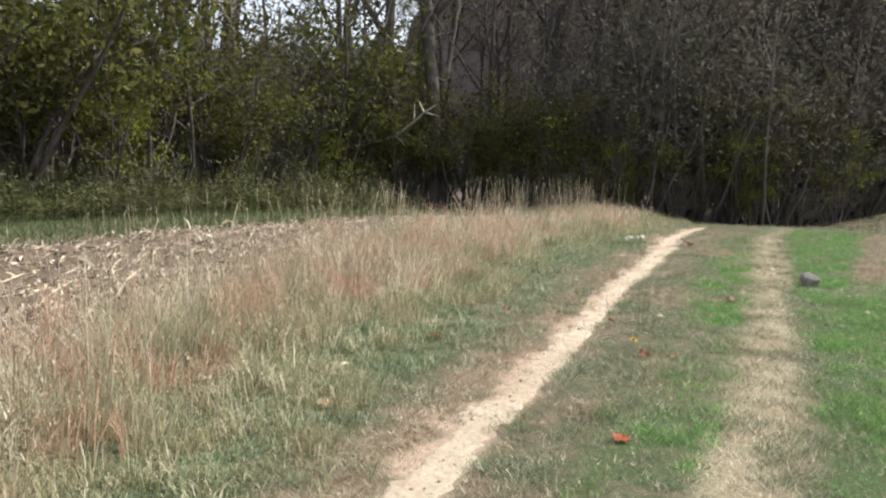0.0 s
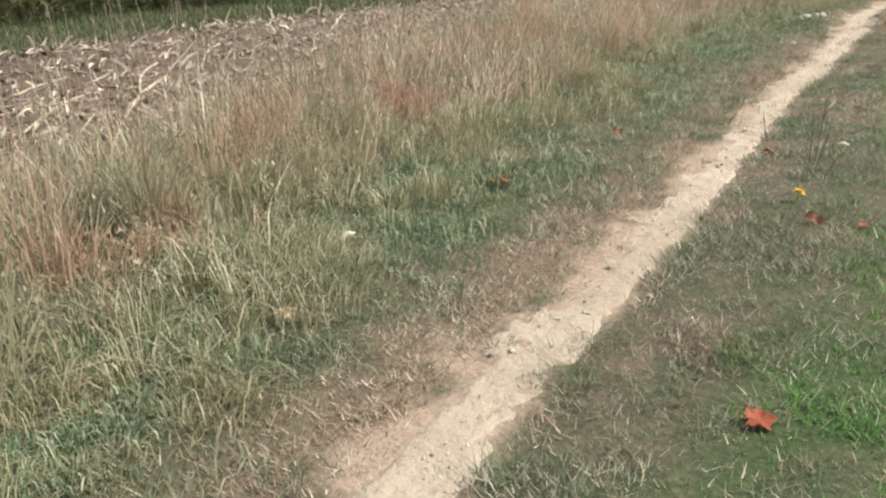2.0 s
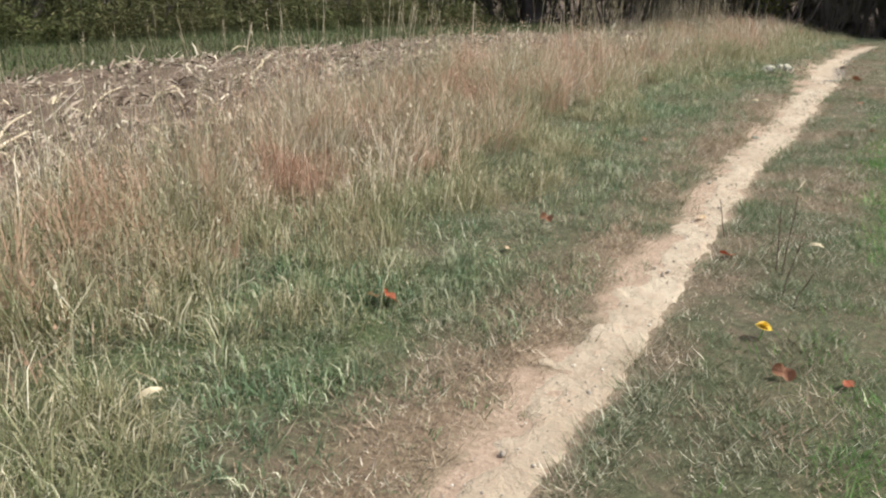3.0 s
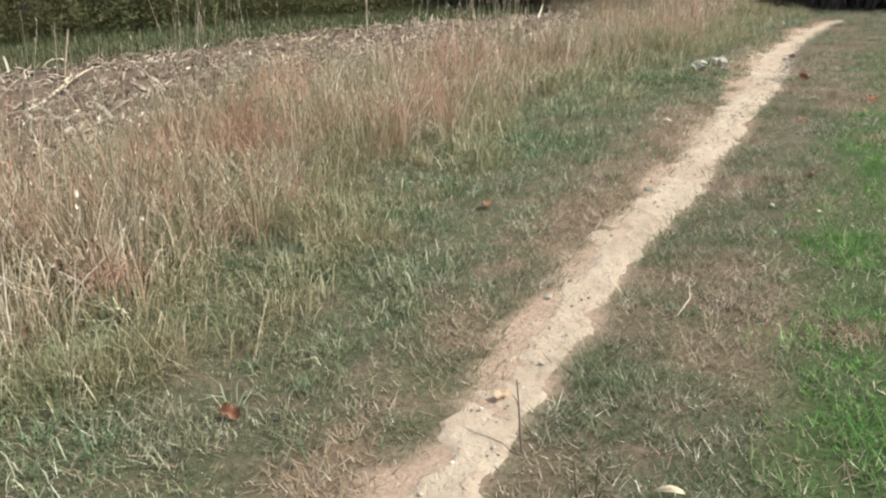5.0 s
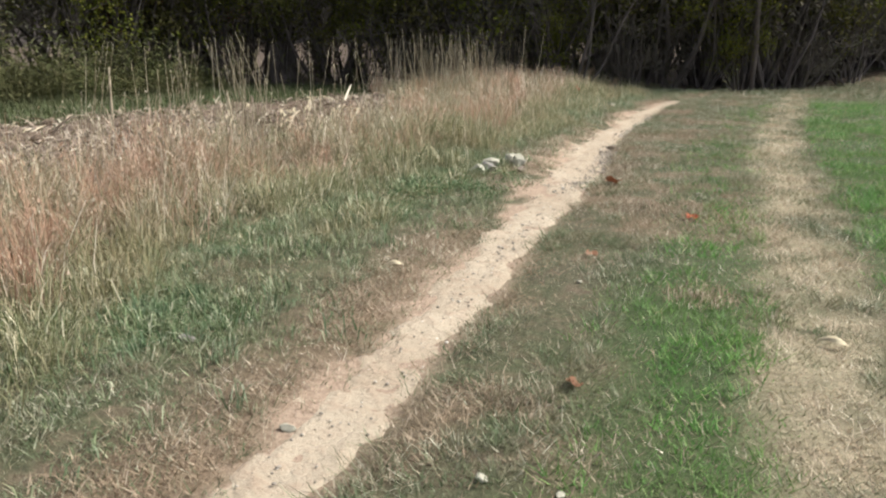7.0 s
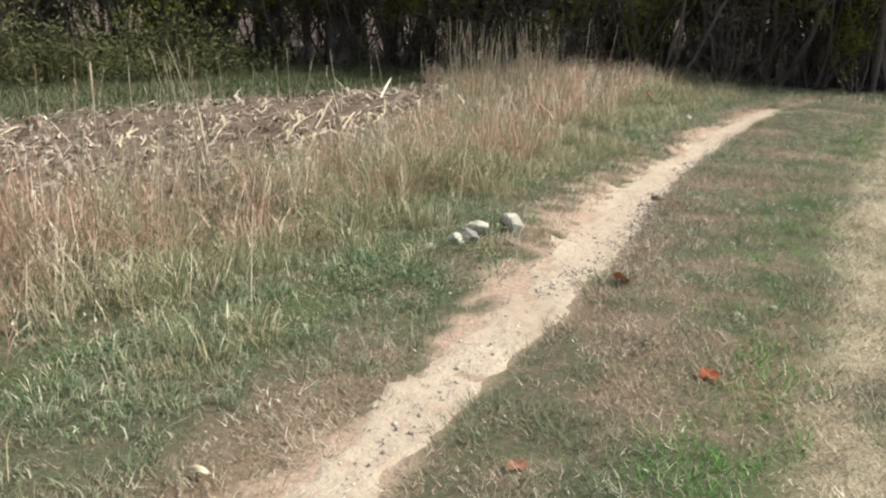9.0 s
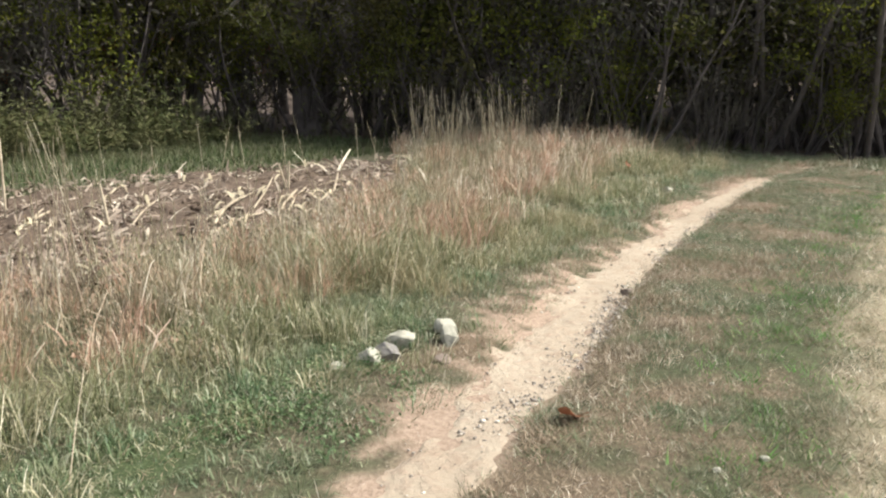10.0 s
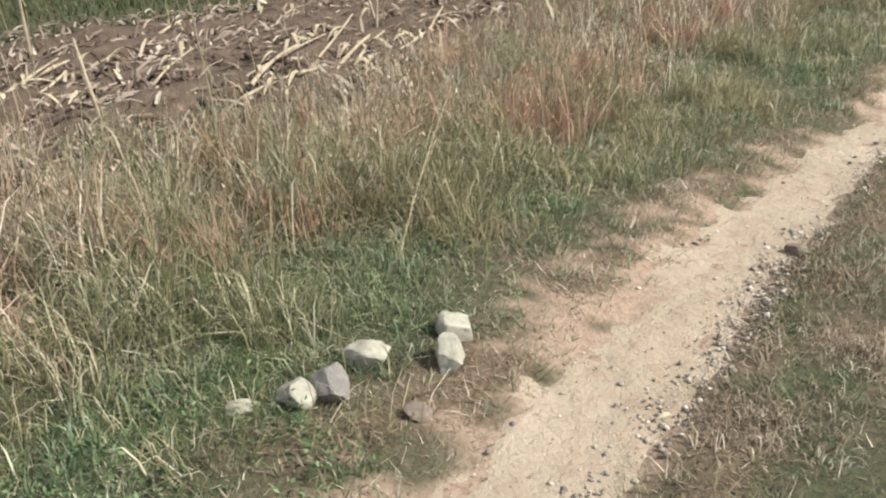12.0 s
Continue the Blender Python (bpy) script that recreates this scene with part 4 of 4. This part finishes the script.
for n, (x, y, r) in enumerate([(-0.46, 11.38, 0.018), (-0.35, 10.95, 0.014), (-0.22, 11.38, 0.013), (-0.17, 5.97, 0.012), (-0.41, 15.79, 0.017), (-0.8, 16.47, 0.013), (-0.54, 15.6, 0.017), (-2.89, 22.14, 0.05), (-2.85, 21.63, 0.045), (0.98, 9.53, 0.02), (-0.4, 5.28, 0.014), (-0.32, 5.69, 0.013), (-1.19, 11.45, 0.022), (-1.0, 9.74, 0.016), (1.63, 9.96, 0.03), (-0.73, 13.26, 0.014), (-0.42, 13.96, 0.012)]):
    stone("pebble", 30 + n, x, y, (r * 1.3, r, r * 0.8), n * 47, 0.0, MAT_PALE_STONE, "small pale pebble lying in the turf", PEBBLES)

# gravel and grit on the path
ball = bmesh.new()
bmesh.ops.create_icosphere(ball, subdivisions=1, radius=1.0)
BV = np.array([v.co[:] for v in ball.verts])
ball.verts.index_update()
BF = np.array([[v.index for v in f.verts] for f in ball.faces])
ball.free()


def grit(name, label, x, y, z, r, mat, flat=0.6):
    n = len(x)
    S = np.stack([r * rng.uniform(0.8, 1.4, n), r * rng.uniform(0.7, 1.1, n), r * flat], -1)
    g = rng.uniform(0, 2 * np.pi, n)
    J = BV[None] * (1 + rng.normal(0, 0.16, (n, len(BV), 1)))
    J = J * S[:, None]
    X = J[..., 0] * np.cos(g)[:, None] - J[..., 1] * np.sin(g)[:, None]
    Y = J[..., 0] * np.sin(g)[:, None] + J[..., 1] * np.cos(g)[:, None]
    V = np.stack([X + x[:, None], Y + y[:, None], J[..., 2] + z[:, None]], -1).reshape(-1, 3)
    F = (np.arange(n)[:, None, None] * len(BV) + BF[None]).reshape(-1, 3)
    return tagged(new(name, mesh_of(name, V, F, mat)), label, "gravel", kind="stuff")


def rut(x, y):
    """The washed-out stony side of the path."""
    d = (x - path_mid(y)) / path_half(y) - np.interp(y, [13, 15.3, 16.2, 17], [-0.7, -0.65, -0.3, 0.0])
    return step(0.2, 0.8, d) * (1 - step(1.15, 1.5, d)) * np.interp(y, [3, 9, 12.5, 14, 15, 17.5, 19, 23, 28], [0.03, 0.03, 0.06, 0.2, 0.9, 0.9, 0.5, 0.2, 0.1]) * step(0.3, 0.6, fnoise(x, y, 0.6, 91))


x, y = scatter(300000, -2.7, 0.5, 3, 28, rut)
grit("gravel", "grey and pale gravel along the rut of the path", x, y, height(x, y) + 0.012, rng.gamma(1.5, 0.0019, len(x)) + 0.002, MAT_GRAVEL)
x, y = scatter(26000, -2.7, 0.5, 2.5, 28, lambda x, y: (np.abs(x - path_mid(y)) < path_half(y) * 1.1) * 0.55)
grit("grit", "scattered grit and crumbs of soil on the path", x, y, height(x, y) + 0.011, rng.gamma(1.6, 0.0016, len(x)) + 0.0015, MAT_GRAVEL)
x, y = scatter(8000, -9.9, -3, 2, 23.4, lambda x, y: (x < field_edge(y)) * (x > field_far(y)) * 0.5)
grit("soil_clods", "brown clods of turned soil", x, y, height(x, y) + 0.05, rng.gamma(2.0, 0.012, len(x)) + 0.01, MAT_SOIL, 0.8)


# ---- fallen leaves ----
def leaf_outline(kind):
    pts = []
    for i in range(40):
        a = 2 * math.pi * i / 40
        if kind == "lobed":
            r = 0.62 + 0.30 * abs(math.cos(2.5 * a)) ** 1.5 + 0.07 * math.cos(11 * a)
        else:
            r = 0.45 + 0.5 * abs(math.cos(a)) ** 1.6
        pts.append((r * math.cos(a), r * math.sin(a)))
    return pts


def fallen_leaf(kind, x, y, size, turn, mat, label, curl=0.5, tilt=20, up=0.02, group="fallen leaves"):
    root = tagged(new("fallen_leaf"), label, "leaf", group)
    bm = bmesh.new()
    rings = []
    for k in (0.0, 0.35, 0.7, 1.0):
        if k == 0:
            rings.append([bm.verts.new((0, 0, 0))])
            continue
        rings.append([bm.verts.new((px * size * k, py * size * k, curl * 0.6 * size * k * k * (0.35 + 0.45 * math.sin(3 * i / 40 * 2 * math.pi + turn)))) for i, (px, py) in enumerate(leaf_outline(kind))])
    for i in range(40):
        j = (i + 1) % 40
        bm.faces.new((rings[0][0], rings[1][i], rings[1][j]))
        for a, b in ((1, 2), (2, 3)):
            bm.faces.new((rings[a][i], rings[b][i], rings[b][j], rings[a][j]))
    extra = bmesh.ops.solidify(bm, geom=bm.faces[:], thickness=0.0012)
    part("blade", bm, mat, root)
    v, f = tube(np.array([[-size * 0.2, 0, 0.001], [-size * 0.8, 0.01 * size, 0.004], [-size * 1.4, 0.16 * size, 0.008]]), [size * 0.025, size * 0.02, size * 0.012], 5)
    st = new("leaf_stalk", mesh_of("leaf_stalk", v, f, mat))
    st.parent = root
    root.matrix_basis = pose(x, y, level(x, y) + up, tilt, tilt * 0.4, turn * 57)
    return root


fallen_leaf("lobed", 0.5, 5.27, 0.055, 0.7, MAT_RED_LEAF, "bright red fallen maple leaf lying on the turf", 0.5, 15)
fallen_leaf("lobed", -1.47, 6.86, 0.05, 2.0, MAT_RED_LEAF, "red fallen leaf propped in the grass", 0.6, 40, 0.05)
fallen_leaf("oval", -1.53, 6.82, 0.04, 3.0, MAT_TAN_LEAF, "pale dry leaf caught in the grass", 0.8, 35, 0.05)
fallen_leaf("oval", 0.16, 7.11, 0.045, 0.3, MAT_RUST_LEAF, "rust-brown fallen leaf standing on edge", 0.8, 50, 0.03)
fallen_leaf("oval", 0.37, 7.17, 0.03, 1.2, MAT_RED_LEAF, "small red fallen leaf in green turf", 0.6, 20)
fallen_leaf("lobed", 0.36, 10.02, 0.07, 1.9, MAT_RUST_LEAF, "curled rust-brown oak leaf on the turf", 0.7, 10, 0.02)
fallen_leaf("oval", -1.49, 8.34, 0.04, 0.2, MAT_RUST_LEAF, "brown curled leaf in short grass", 0.9, 35, 0.03)
fallen_leaf("oval", -1.41, 7.77, 0.035, 2.4, MAT_TAN_LEAF, "small tan fallen leaf on thatch", 0.7, 25)
fallen_leaf("oval", -0.77, 8.92, 0.035, 1.5, MAT_TAN_LEAF, "tan fallen leaf on the dirt path", 0.6, 10)
fallen_leaf("lobed", -0.43, 8.32, 0.045, 2.7, MAT_RED_LEAF, "red-brown leaf at the edge of the path", 0.7, 20)
fallen_leaf("lobed", -0.45, 14.81, 0.05, 0.4, MAT_RED_LEAF, "dull red fallen leaf lying on the turf", 0.6, 15)
fallen_leaf("oval", -0.8, 13.73, 0.04, 1.0, MAT_RUST_LEAF, "brown fallen leaf beside the path", 0.7, 20)
fallen_leaf("oval", -0.39, 12.06, 0.045, 2.2, MAT_RUST_LEAF, "dull brown leaf in thin grass", 0.7, 20)
fallen_leaf("lobed", -1.19, 15.7, 0.075, 2.9, MAT_RUST_LEAF, "orange-brown leaf by the gravel", 0.8, 25, 0.03)
fallen_leaf("oval", -1.25, 4.97, 0.05, 0.9, MAT_TAN_LEAF, "tan dry leaf upright in the grass", 0.9, 55, 0.05)
fallen_leaf("oval", -1.85, 10.64, 0.04, 1.9, MAT_RUST_LEAF, "brown leaf tucked into the grass", 0.8, 35, 0.03)
fallen_leaf("lobed", -3.48, 22.37, 0.06, 1.4, MAT_RUST_LEAF, "orange leaves caught on a weed", 0.8, 60, 0.25)


# ---- yellow flower ----
def flower(x, y):
    root = tagged(new("dandelion"), "yellow dandelion flower in bloom on the turf", "flower")
    v, f = tube(np.array([[0, 0, -0.01], [0.004, 0.002, 0.02], [0.002, 0.0, 0.05]]), [0.003, 0.0028, 0.0026], 6)
    s = new("stem", mesh_of("stem", v, f, MAT_LUSH))
    s.parent = root
    out = []
    for ring, (r, lift, n) in enumerate(((0.032, 0.002, 26), (0.026, 0.012, 22), (0.018, 0.018, 16), (0.009, 0.022, 10))):
        for i in range(n):
            g = 2 * math.pi * (i + 0.37 * ring) / n
            d, e = np.array([math.cos(g), math.sin(g), 0]), np.array([-math.sin(g), math.cos(g), 0])
            c = np.array([0.002, 0, 0.05])
            tip = c + d * r + np.array([0, 0, lift])
            out.append((np.array([c - e * 0.0015, c + e * 0.0015, tip + e * 0.0028, tip - e * 0.0028]), np.array([[0, 1, 2, 3]])))
    v, f = join(out)
    h = new("petals", mesh_of("petals", v, f, MAT_YELLOW))
    h.parent = root
    root.matrix_basis = pose(x, y, level(x, y), -8, 10, 0) @ Matrix.Scale(1.05, 4)


flower(-0.01, 7.41)


# ---- corn residue ----
def stalk_thing(a, b, thick, seed, label, group="broken corn stalks"):
    """A snapped dry corn stalk with knots and a torn leaf."""
    r = np.random.default_rng(seed)
    a, b = np.array(a, float), np.array(b, float)
    root = tagged(new("corn_stalk"), label, "corn stalk", group)
    n = 9
    t = np.linspace(0, 1, n)
    length = np.linalg.norm(b - a)
    bow = np.cross((b - a) / length, [0, 0, 1.0])
    P = (b - a)[None] * t[:, None] + bow[None] * (np.sin(t * math.pi) * 0.04 * length * r.normal())[:, None]
    P[:, 2] += np.sin(t * math.pi) * 0.03 * length
    R = thick * (1 - 0.35 * t) * np.where(np.arange(n) % 3 == 0, 1.25, 1.0)
    v, f = tube(P, R, 8)
    c = new("cane", mesh_of("cane", v, f, MAT_STALK, True))
    c.parent = root
    for q in range(2):
        k = int(r.integers(2, n - 2))
        way = r.normal(0, 1, 3) * np.array([1, 1, 0.15])
        way /= np.linalg.norm(way)
        s = np.linspace(0, 1, 5)[:, None]
        mid = P[k] + way * s * r.uniform(0.15, 0.35) + np.array([0, 0, -0.04]) * s * s + np.array([0, 0, 0.05]) * np.sin(s * math.pi)
        side = np.cross(way, [0, 0, 1.0]) * 0.016
        wd = np.array([0.5, 1, 1, 0.7, 0.1])[:, None]
        v = np.concatenate([mid - side * wd, mid + side * wd + np.array([0, 0, 0.006])])
        i = np.arange(4)
        lf = new("torn_leaf", mesh_of("torn_leaf", v, np.stack([i, i + 1, i + 6, i + 5], -1), MAT_HUSK))
        lf.parent = root
    root.matrix_basis = pose(*a)
    return root


def lying(x0, y0, x1, y1, thick=0.013, lift=0.10):
    cap = 1.5 / max(1.5, math.hypot(x1 - x0, y1 - y0))
    x1, y1 = x0 + (x1 - x0) * cap, y0 + (y1 - y0) * cap
    return (x0, y0, level(x0, y0) + 0.06), (x1, y1, level(x1, y1) + 0.06 + lift), thick


for n, row in enumerate([(-6.27, 9.18, -7.14, 10.12), (-6.45, 8.62, -7.39, 9.65), (-7.21, 11.29, -8.24, 12.78), (-4.46, 5.85, -4.72, 6.33), (-6.91, 6.81, -7.12, 7.49), (-7.4, 17.88, -7.87, 18.48), (-6.38, 16.19, -7.03, 17.0), (-7.24, 17.55, -6.35, 17.08), (-5.43, 18.62, -5.98, 19.7), (-5.87, 17.87, -6.26, 18.9), (-5.57, 19.32, -6.2, 20.2), (-5.33, 18.22, -5.57, 18.8), (-6.03, 18.4, -6.39, 19.01), (-6.33, 16.44, -6.79, 16.95), (-5.64, 17.76, -5.94, 18.41), (-5.99, 18.61, -6.35, 19.27), (-5.39, 17.5, -5.52, 18.3), (-6.65, 16.43, -7.09, 17.1), (-6.22, 17.32, -6.46, 17.8), (-5.45, 18.51, -5.62, 18.99), (-5.52, 19.13, -5.89, 19.77), (-5.3, 6.04, -5.91, 7.0), (-5.56, 7.29, -6.44, 8.09), (-4.9, 6.62, -5.43, 7.48)]):
    stalk_thing(*lying(*row, thick=0.010 + 0.003 * (n % 3), lift=0.04 + 0.05 * (n % 4)), 100 + n, "pale broken corn stalk lying on the field")
for n, (x, y, h, lx) in enumerate([(-7.76, 17.06, 0.8, 0.02), (-5.53, 16.64, 0.6, -0.05), (-8.58, 12.47, 0.6, 0.1), (-6.41, 19.57, 0.4, 0.02), (-6.57, 19.73, 0.35, -0.06)]):
    stalk_thing((x, y, level(x, y)), (x + lx, y + lx, level(x, y) + h), 0.014, 150 + n, "pale corn stalk still standing on the field", "standing corn stalks")
for n in range(46):
    y = rng.uniform(4, 22.8)
    x = rng.uniform(float(field_far(y)) + 0.2, float(field_edge(y)) - 0.1)
    g, q = rng.normal(0.5, 0.9), rng.uniform(0.25, 1.0)
    stalk_thing(*lying(x, y, x - math.sin(g) * q, y + math.cos(g) * q, rng.uniform(0.006, 0.012), rng.uniform(-0.02, 0.08)), 200 + n, "pale broken corn stalk lying on the field")

# shredded husks and leaves over the field
x, y = scatter(38000, -9.9, -3, 2, 23.4, lambda x, y: (x > field_far(y)) * (x < field_edge(y) + 0.25) * step(0.2, 0.6, fnoise(x, y, 0.9, 95)))
n = len(x)
g = rng.normal(0.5, 1.1, n)
q = rng.gamma(2.0, 0.045, n) + 0.03
D = np.stack([-np.sin(g), np.cos(g), rng.normal(0.1, 0.25, n)], -1) * q[:, None]
S = np.stack([np.cos(g), np.sin(g), rng.normal(0, 0.5, n)], -1) * rng.uniform(0.004, 0.014, n)[:, None]
C = np.stack([x, y, height(x, y) + 0.06 + rng.random(n) * 0.03], -1)
M = C + D * 0.5 + np.array([0, 0, 1.0]) * (q * rng.uniform(0, 0.14, n))[:, None]
V = np.stack([C - S, C + S, M + S, M - S, C + D + S * 0.5, C + D - S * 0.5], 1).reshape(-1, 3)
F = (np.arange(n)[:, None, None] * 6 + np.array([[0, 1, 2, 3], [3, 2, 4, 5]])).reshape(-1, 4)
MAT_SHRED = leafy("shredded_husk", [(0.0, (0.108, 0.077, 0.059)), (0.5, (0.235, 0.180, 0.140)), (0.85, (0.400, 0.330, 0.262)), (1.0, (0.612, 0.558, 0.441))], None, 0.2, 0.6)
tagged(new("corn_litter", mesh_of("corn_litter", V, F, MAT_SHRED)), "pale shredded corn husks and leaves on the field", "crop residue", kind="stuff")


# ---- husks, twigs and dead stems by the path ----
def husk(x, y, length, turn, tilt, label, up=0.02):
    root = tagged(new("corn_husk"), label, "corn husk", "husks in the grass")
    for k in range(3):
        n = 9
        s = np.linspace(0, 1, n)
        w = np.sin(np.clip(s * 1.05, 0, 1) * math.pi) ** 0.7 * length * 0.085
        z = np.sin(s * math.pi) * length * (0.10 + 0.05 * k)
        cx = s * length
        off = (k - 1) * length * 0.05 * s
        V = np.concatenate([np.stack([cx, off - w, z], -1), np.stack([cx, off, z + w * 0.7], -1), np.stack([cx, off + w, z], -1)])
        i = np.arange(n - 1)
        F = np.concatenate([np.stack([i, i + 1, i + 1 + n, i + n], -1), np.stack([i + n, i + n + 1, i + 2 * n + 1, i + 2 * n], -1)])
        ob = new("husk_leaf", mesh_of("husk_leaf", V, F, MAT_HUSK, True))
        ob.parent = root
    root.matrix_basis = pose(x, y, level(x, y) + up, 0, tilt, turn)


husk(-1.63, 5.64, 0.11, 62, -18, "pale dry corn husk lying in the grass", 0.04)
husk(-1.72, 13.07, 0.10, 10, -6, "small pale corn husk on the turf", 0.02)
husk(-0.12, 8.63, 0.09, 25, 0, "flat pale sliver of husk on the turf", 0.02)
husk(0.37, 12.86, 0.12, -10, 0, "pale strip of husk on the straw track", 0.02)
husk(-1.55, 16.49, 0.06, 70, -4, "pale twig-like sliver at the path's edge", 0.02)


def twig(name, points, thick, label, category, mat, side=()):
    root = tagged(new(name), label, category)
    P = np.array(points, float)
    o = P[0].copy()
    v, f = tube(P - o, np.linspace(thick, thick * 0.45, len(P)), 6)
    m = new("main_stem", mesh_of("main_stem", v, f, mat, True))
    m.parent = root
    for a, d in side:
        q = P[a] - o
        v, f = tube(np.array([q, q + np.array(d) * 0.5 + np.array([0, 0, 0.01]), q + np.array(d)]), [thick * 0.5, thick * 0.4, thick * 0.2], 5)
        b = new("side_twig", mesh_of("side_twig", v, f, mat, True))
        b.parent = root
    root.matrix_basis = pose(*o)


zb = level(-0.55, 8.69)
twig("twig", [(-0.55, 8.66, zb + 0.01), (-0.58, 8.7, zb + 0.06), (-0.6, 8.73, zb + 0.12), (-0.63, 8.77, zb + 0.19)], 0.004, "thin dark twig standing out of the path", "twig", MAT_TWIG, [(2, (-0.03, 0.01, 0.03))])
for n, (x, y, h, dx) in enumerate([(-0.05, 7.91, 0.3, 0.05), (-0.12, 8.17, 0.4, 0.02), (-0.16, 8.22, 0.34, -0.02), (0.02, 7.82, 0.16, 0.06)]):
    z = level(x, y)
    twig("dead_weed", [(x, y, z - 0.01), (x + dx * 0.2, y, z + h * 0.3), (x + dx * 0.7, y + 0.01, z + h * 0.7), (x + dx, y, z + h)], 0.0035, "dry dark weed stem standing in the turf", "weed", MAT_TWIG, [(1, (0.03, 0.01, 0.05)), (2, (-0.035, 0.0, 0.05)), (2, (0.03, -0.02, 0.06))])
z = level(-0.5, 9.88)
twig("grass_stem", [(-0.44, 9.76, z + 0.02), (-0.42, 9.85, z + 0.07), (-0.47, 9.98, z + 0.09), (-0.56, 10.07, z + 0.03)], 0.003, "long pale arched grass stem on the turf", "grass stem", MAT_STALK)

z = level(-4.75, 11.3)
twig("dead_weed", [(-4.75, 11.3, z - 0.01), (-4.76, 11.3, z + 0.2), (-4.74, 11.31, z + 0.42), (-4.75, 11.3, z + 0.62)], 0.006, "dark dead weed stalk standing before the field", "weed", MAT_TWIG, [(1, (0.05, 0.02, 0.09)), (2, (-0.06, 0.0, 0.08)), (2, (0.05, -0.03, 0.08))])
for a, b, h0, h1 in (((-2.84, 16.63), (-3.15, 17.27), 0.02, 0.52), ((-3.13, 15.49), (-3.06, 15.76), 0.05, 0.5), ((-1.71, 8.66), (-1.83, 8.90), 0.0, 0.2), ((-2.55, 14.2), (-2.9, 14.6), 0.0, 0.45)):
    z = level(*a)
    P = [(a[0] + (b[0] - a[0]) * k, a[1] + (b[1] - a[1]) * k, z + h0 + (h1 - h0) * (1.25 * k - 0.25 * k * k)) for k in (0.0, 0.33, 0.66, 1.0)]
    P[0] = (P[0][0], P[0][1], z - 0.01)
    twig("grass_stem", P, 0.0028, "long pale dry stem leaning in the grass", "grass stem", MAT_STALK)

# rusty clumps of seedy weeds in the short turf
clumps = []
for n, (x, y, r) in enumerate([(-0.27, 10.01, 0.13), (0.14, 9.97, 0.14), (-1.28, 16.69, 0.2), (-1.48, 17.68, 0.22), (-0.55, 11.88, 0.12), (-0.8, 14.97, 0.16), (-0.14, 13.24, 0.14), (-1.19, 19.06, 0.3), (0.17, 5.67, 0.13), (-1.24, 17.23, 0.15)]):
    r = r * 1.3
    k = int(4200 * r)
    g, q = rng.uniform(0, 2 * np.pi, k), r * rng.random(k)
    bx, by = x + np.cos(g) * q, y + np.sin(g) * q
    v, f = blades(bx, by, height(bx, by), rng.uniform(0.02, 0.085, k), rng.uniform(0.002, 0.0045, k), rng.uniform(0.4, 1.2, k), None)
    clumps.append((v, f))
V, F = join(clumps)
tagged(new("dry_weeds", mesh_of("dry_weeds", V, F, MAT_DEAD)), "rusty brown dry weeds scattered in the turf", "weeds", kind="stuff")


# broad-leaved weeds low in the grass by the stones
MAT_CLOVER = leafy("clover_leaves", [(0.0, (0.055, 0.095, 0.040)), (0.6, (0.098, 0.155, 0.066)), (1.0, (0.25, 0.31, 0.17))], None, 0.3, 0.5)
x, y = scatter(1500, -2.6, -1.8, 14.7, 15.75, lambda x, y: step(0.40, 0.65, fnoise(x, y, 0.35, 97)) * step(0.25, 0.4, path_mid(y) - x))
tips = np.stack([x, y, height(x, y) + rng.uniform(0.02, 0.06, len(x))], -1)
V, F = leaf_cloud(rng, tips, 3, 0.011, 0.02)
tagged(new("clover", mesh_of("clover", V, F, MAT_CLOVER)), "low broad-leaved green weeds among the grass", "weeds", kind="stuff")

# ---- pale dead branch leaning out of the wood ----
z = level(-14.6, 24.6)
twig("dead_branch", [(-14.6, 24.6, z), (-14.1, 24.4, 1.5), (-13.86, 24.3, 1.78), (-12.9, 24.3, 1.95), (-12.16, 24.3, 2.14), (-11.5, 24.3, 2.6), (-11.15, 24.3, 2.88), (-10.76, 24.3, 3.1)], 0.06, "pale bare dead branch leaning from the trees", "branch", MAT_DEADWOOD, [(5, (0.0, 0.0, 0.62)), (6, (-0.28, 0.0, 0.45)), (6, (0.5, 0.0, -0.12)), (4, (0.3, 0.1, -0.3)), (3, (-0.2, 0.0, 0.4))])
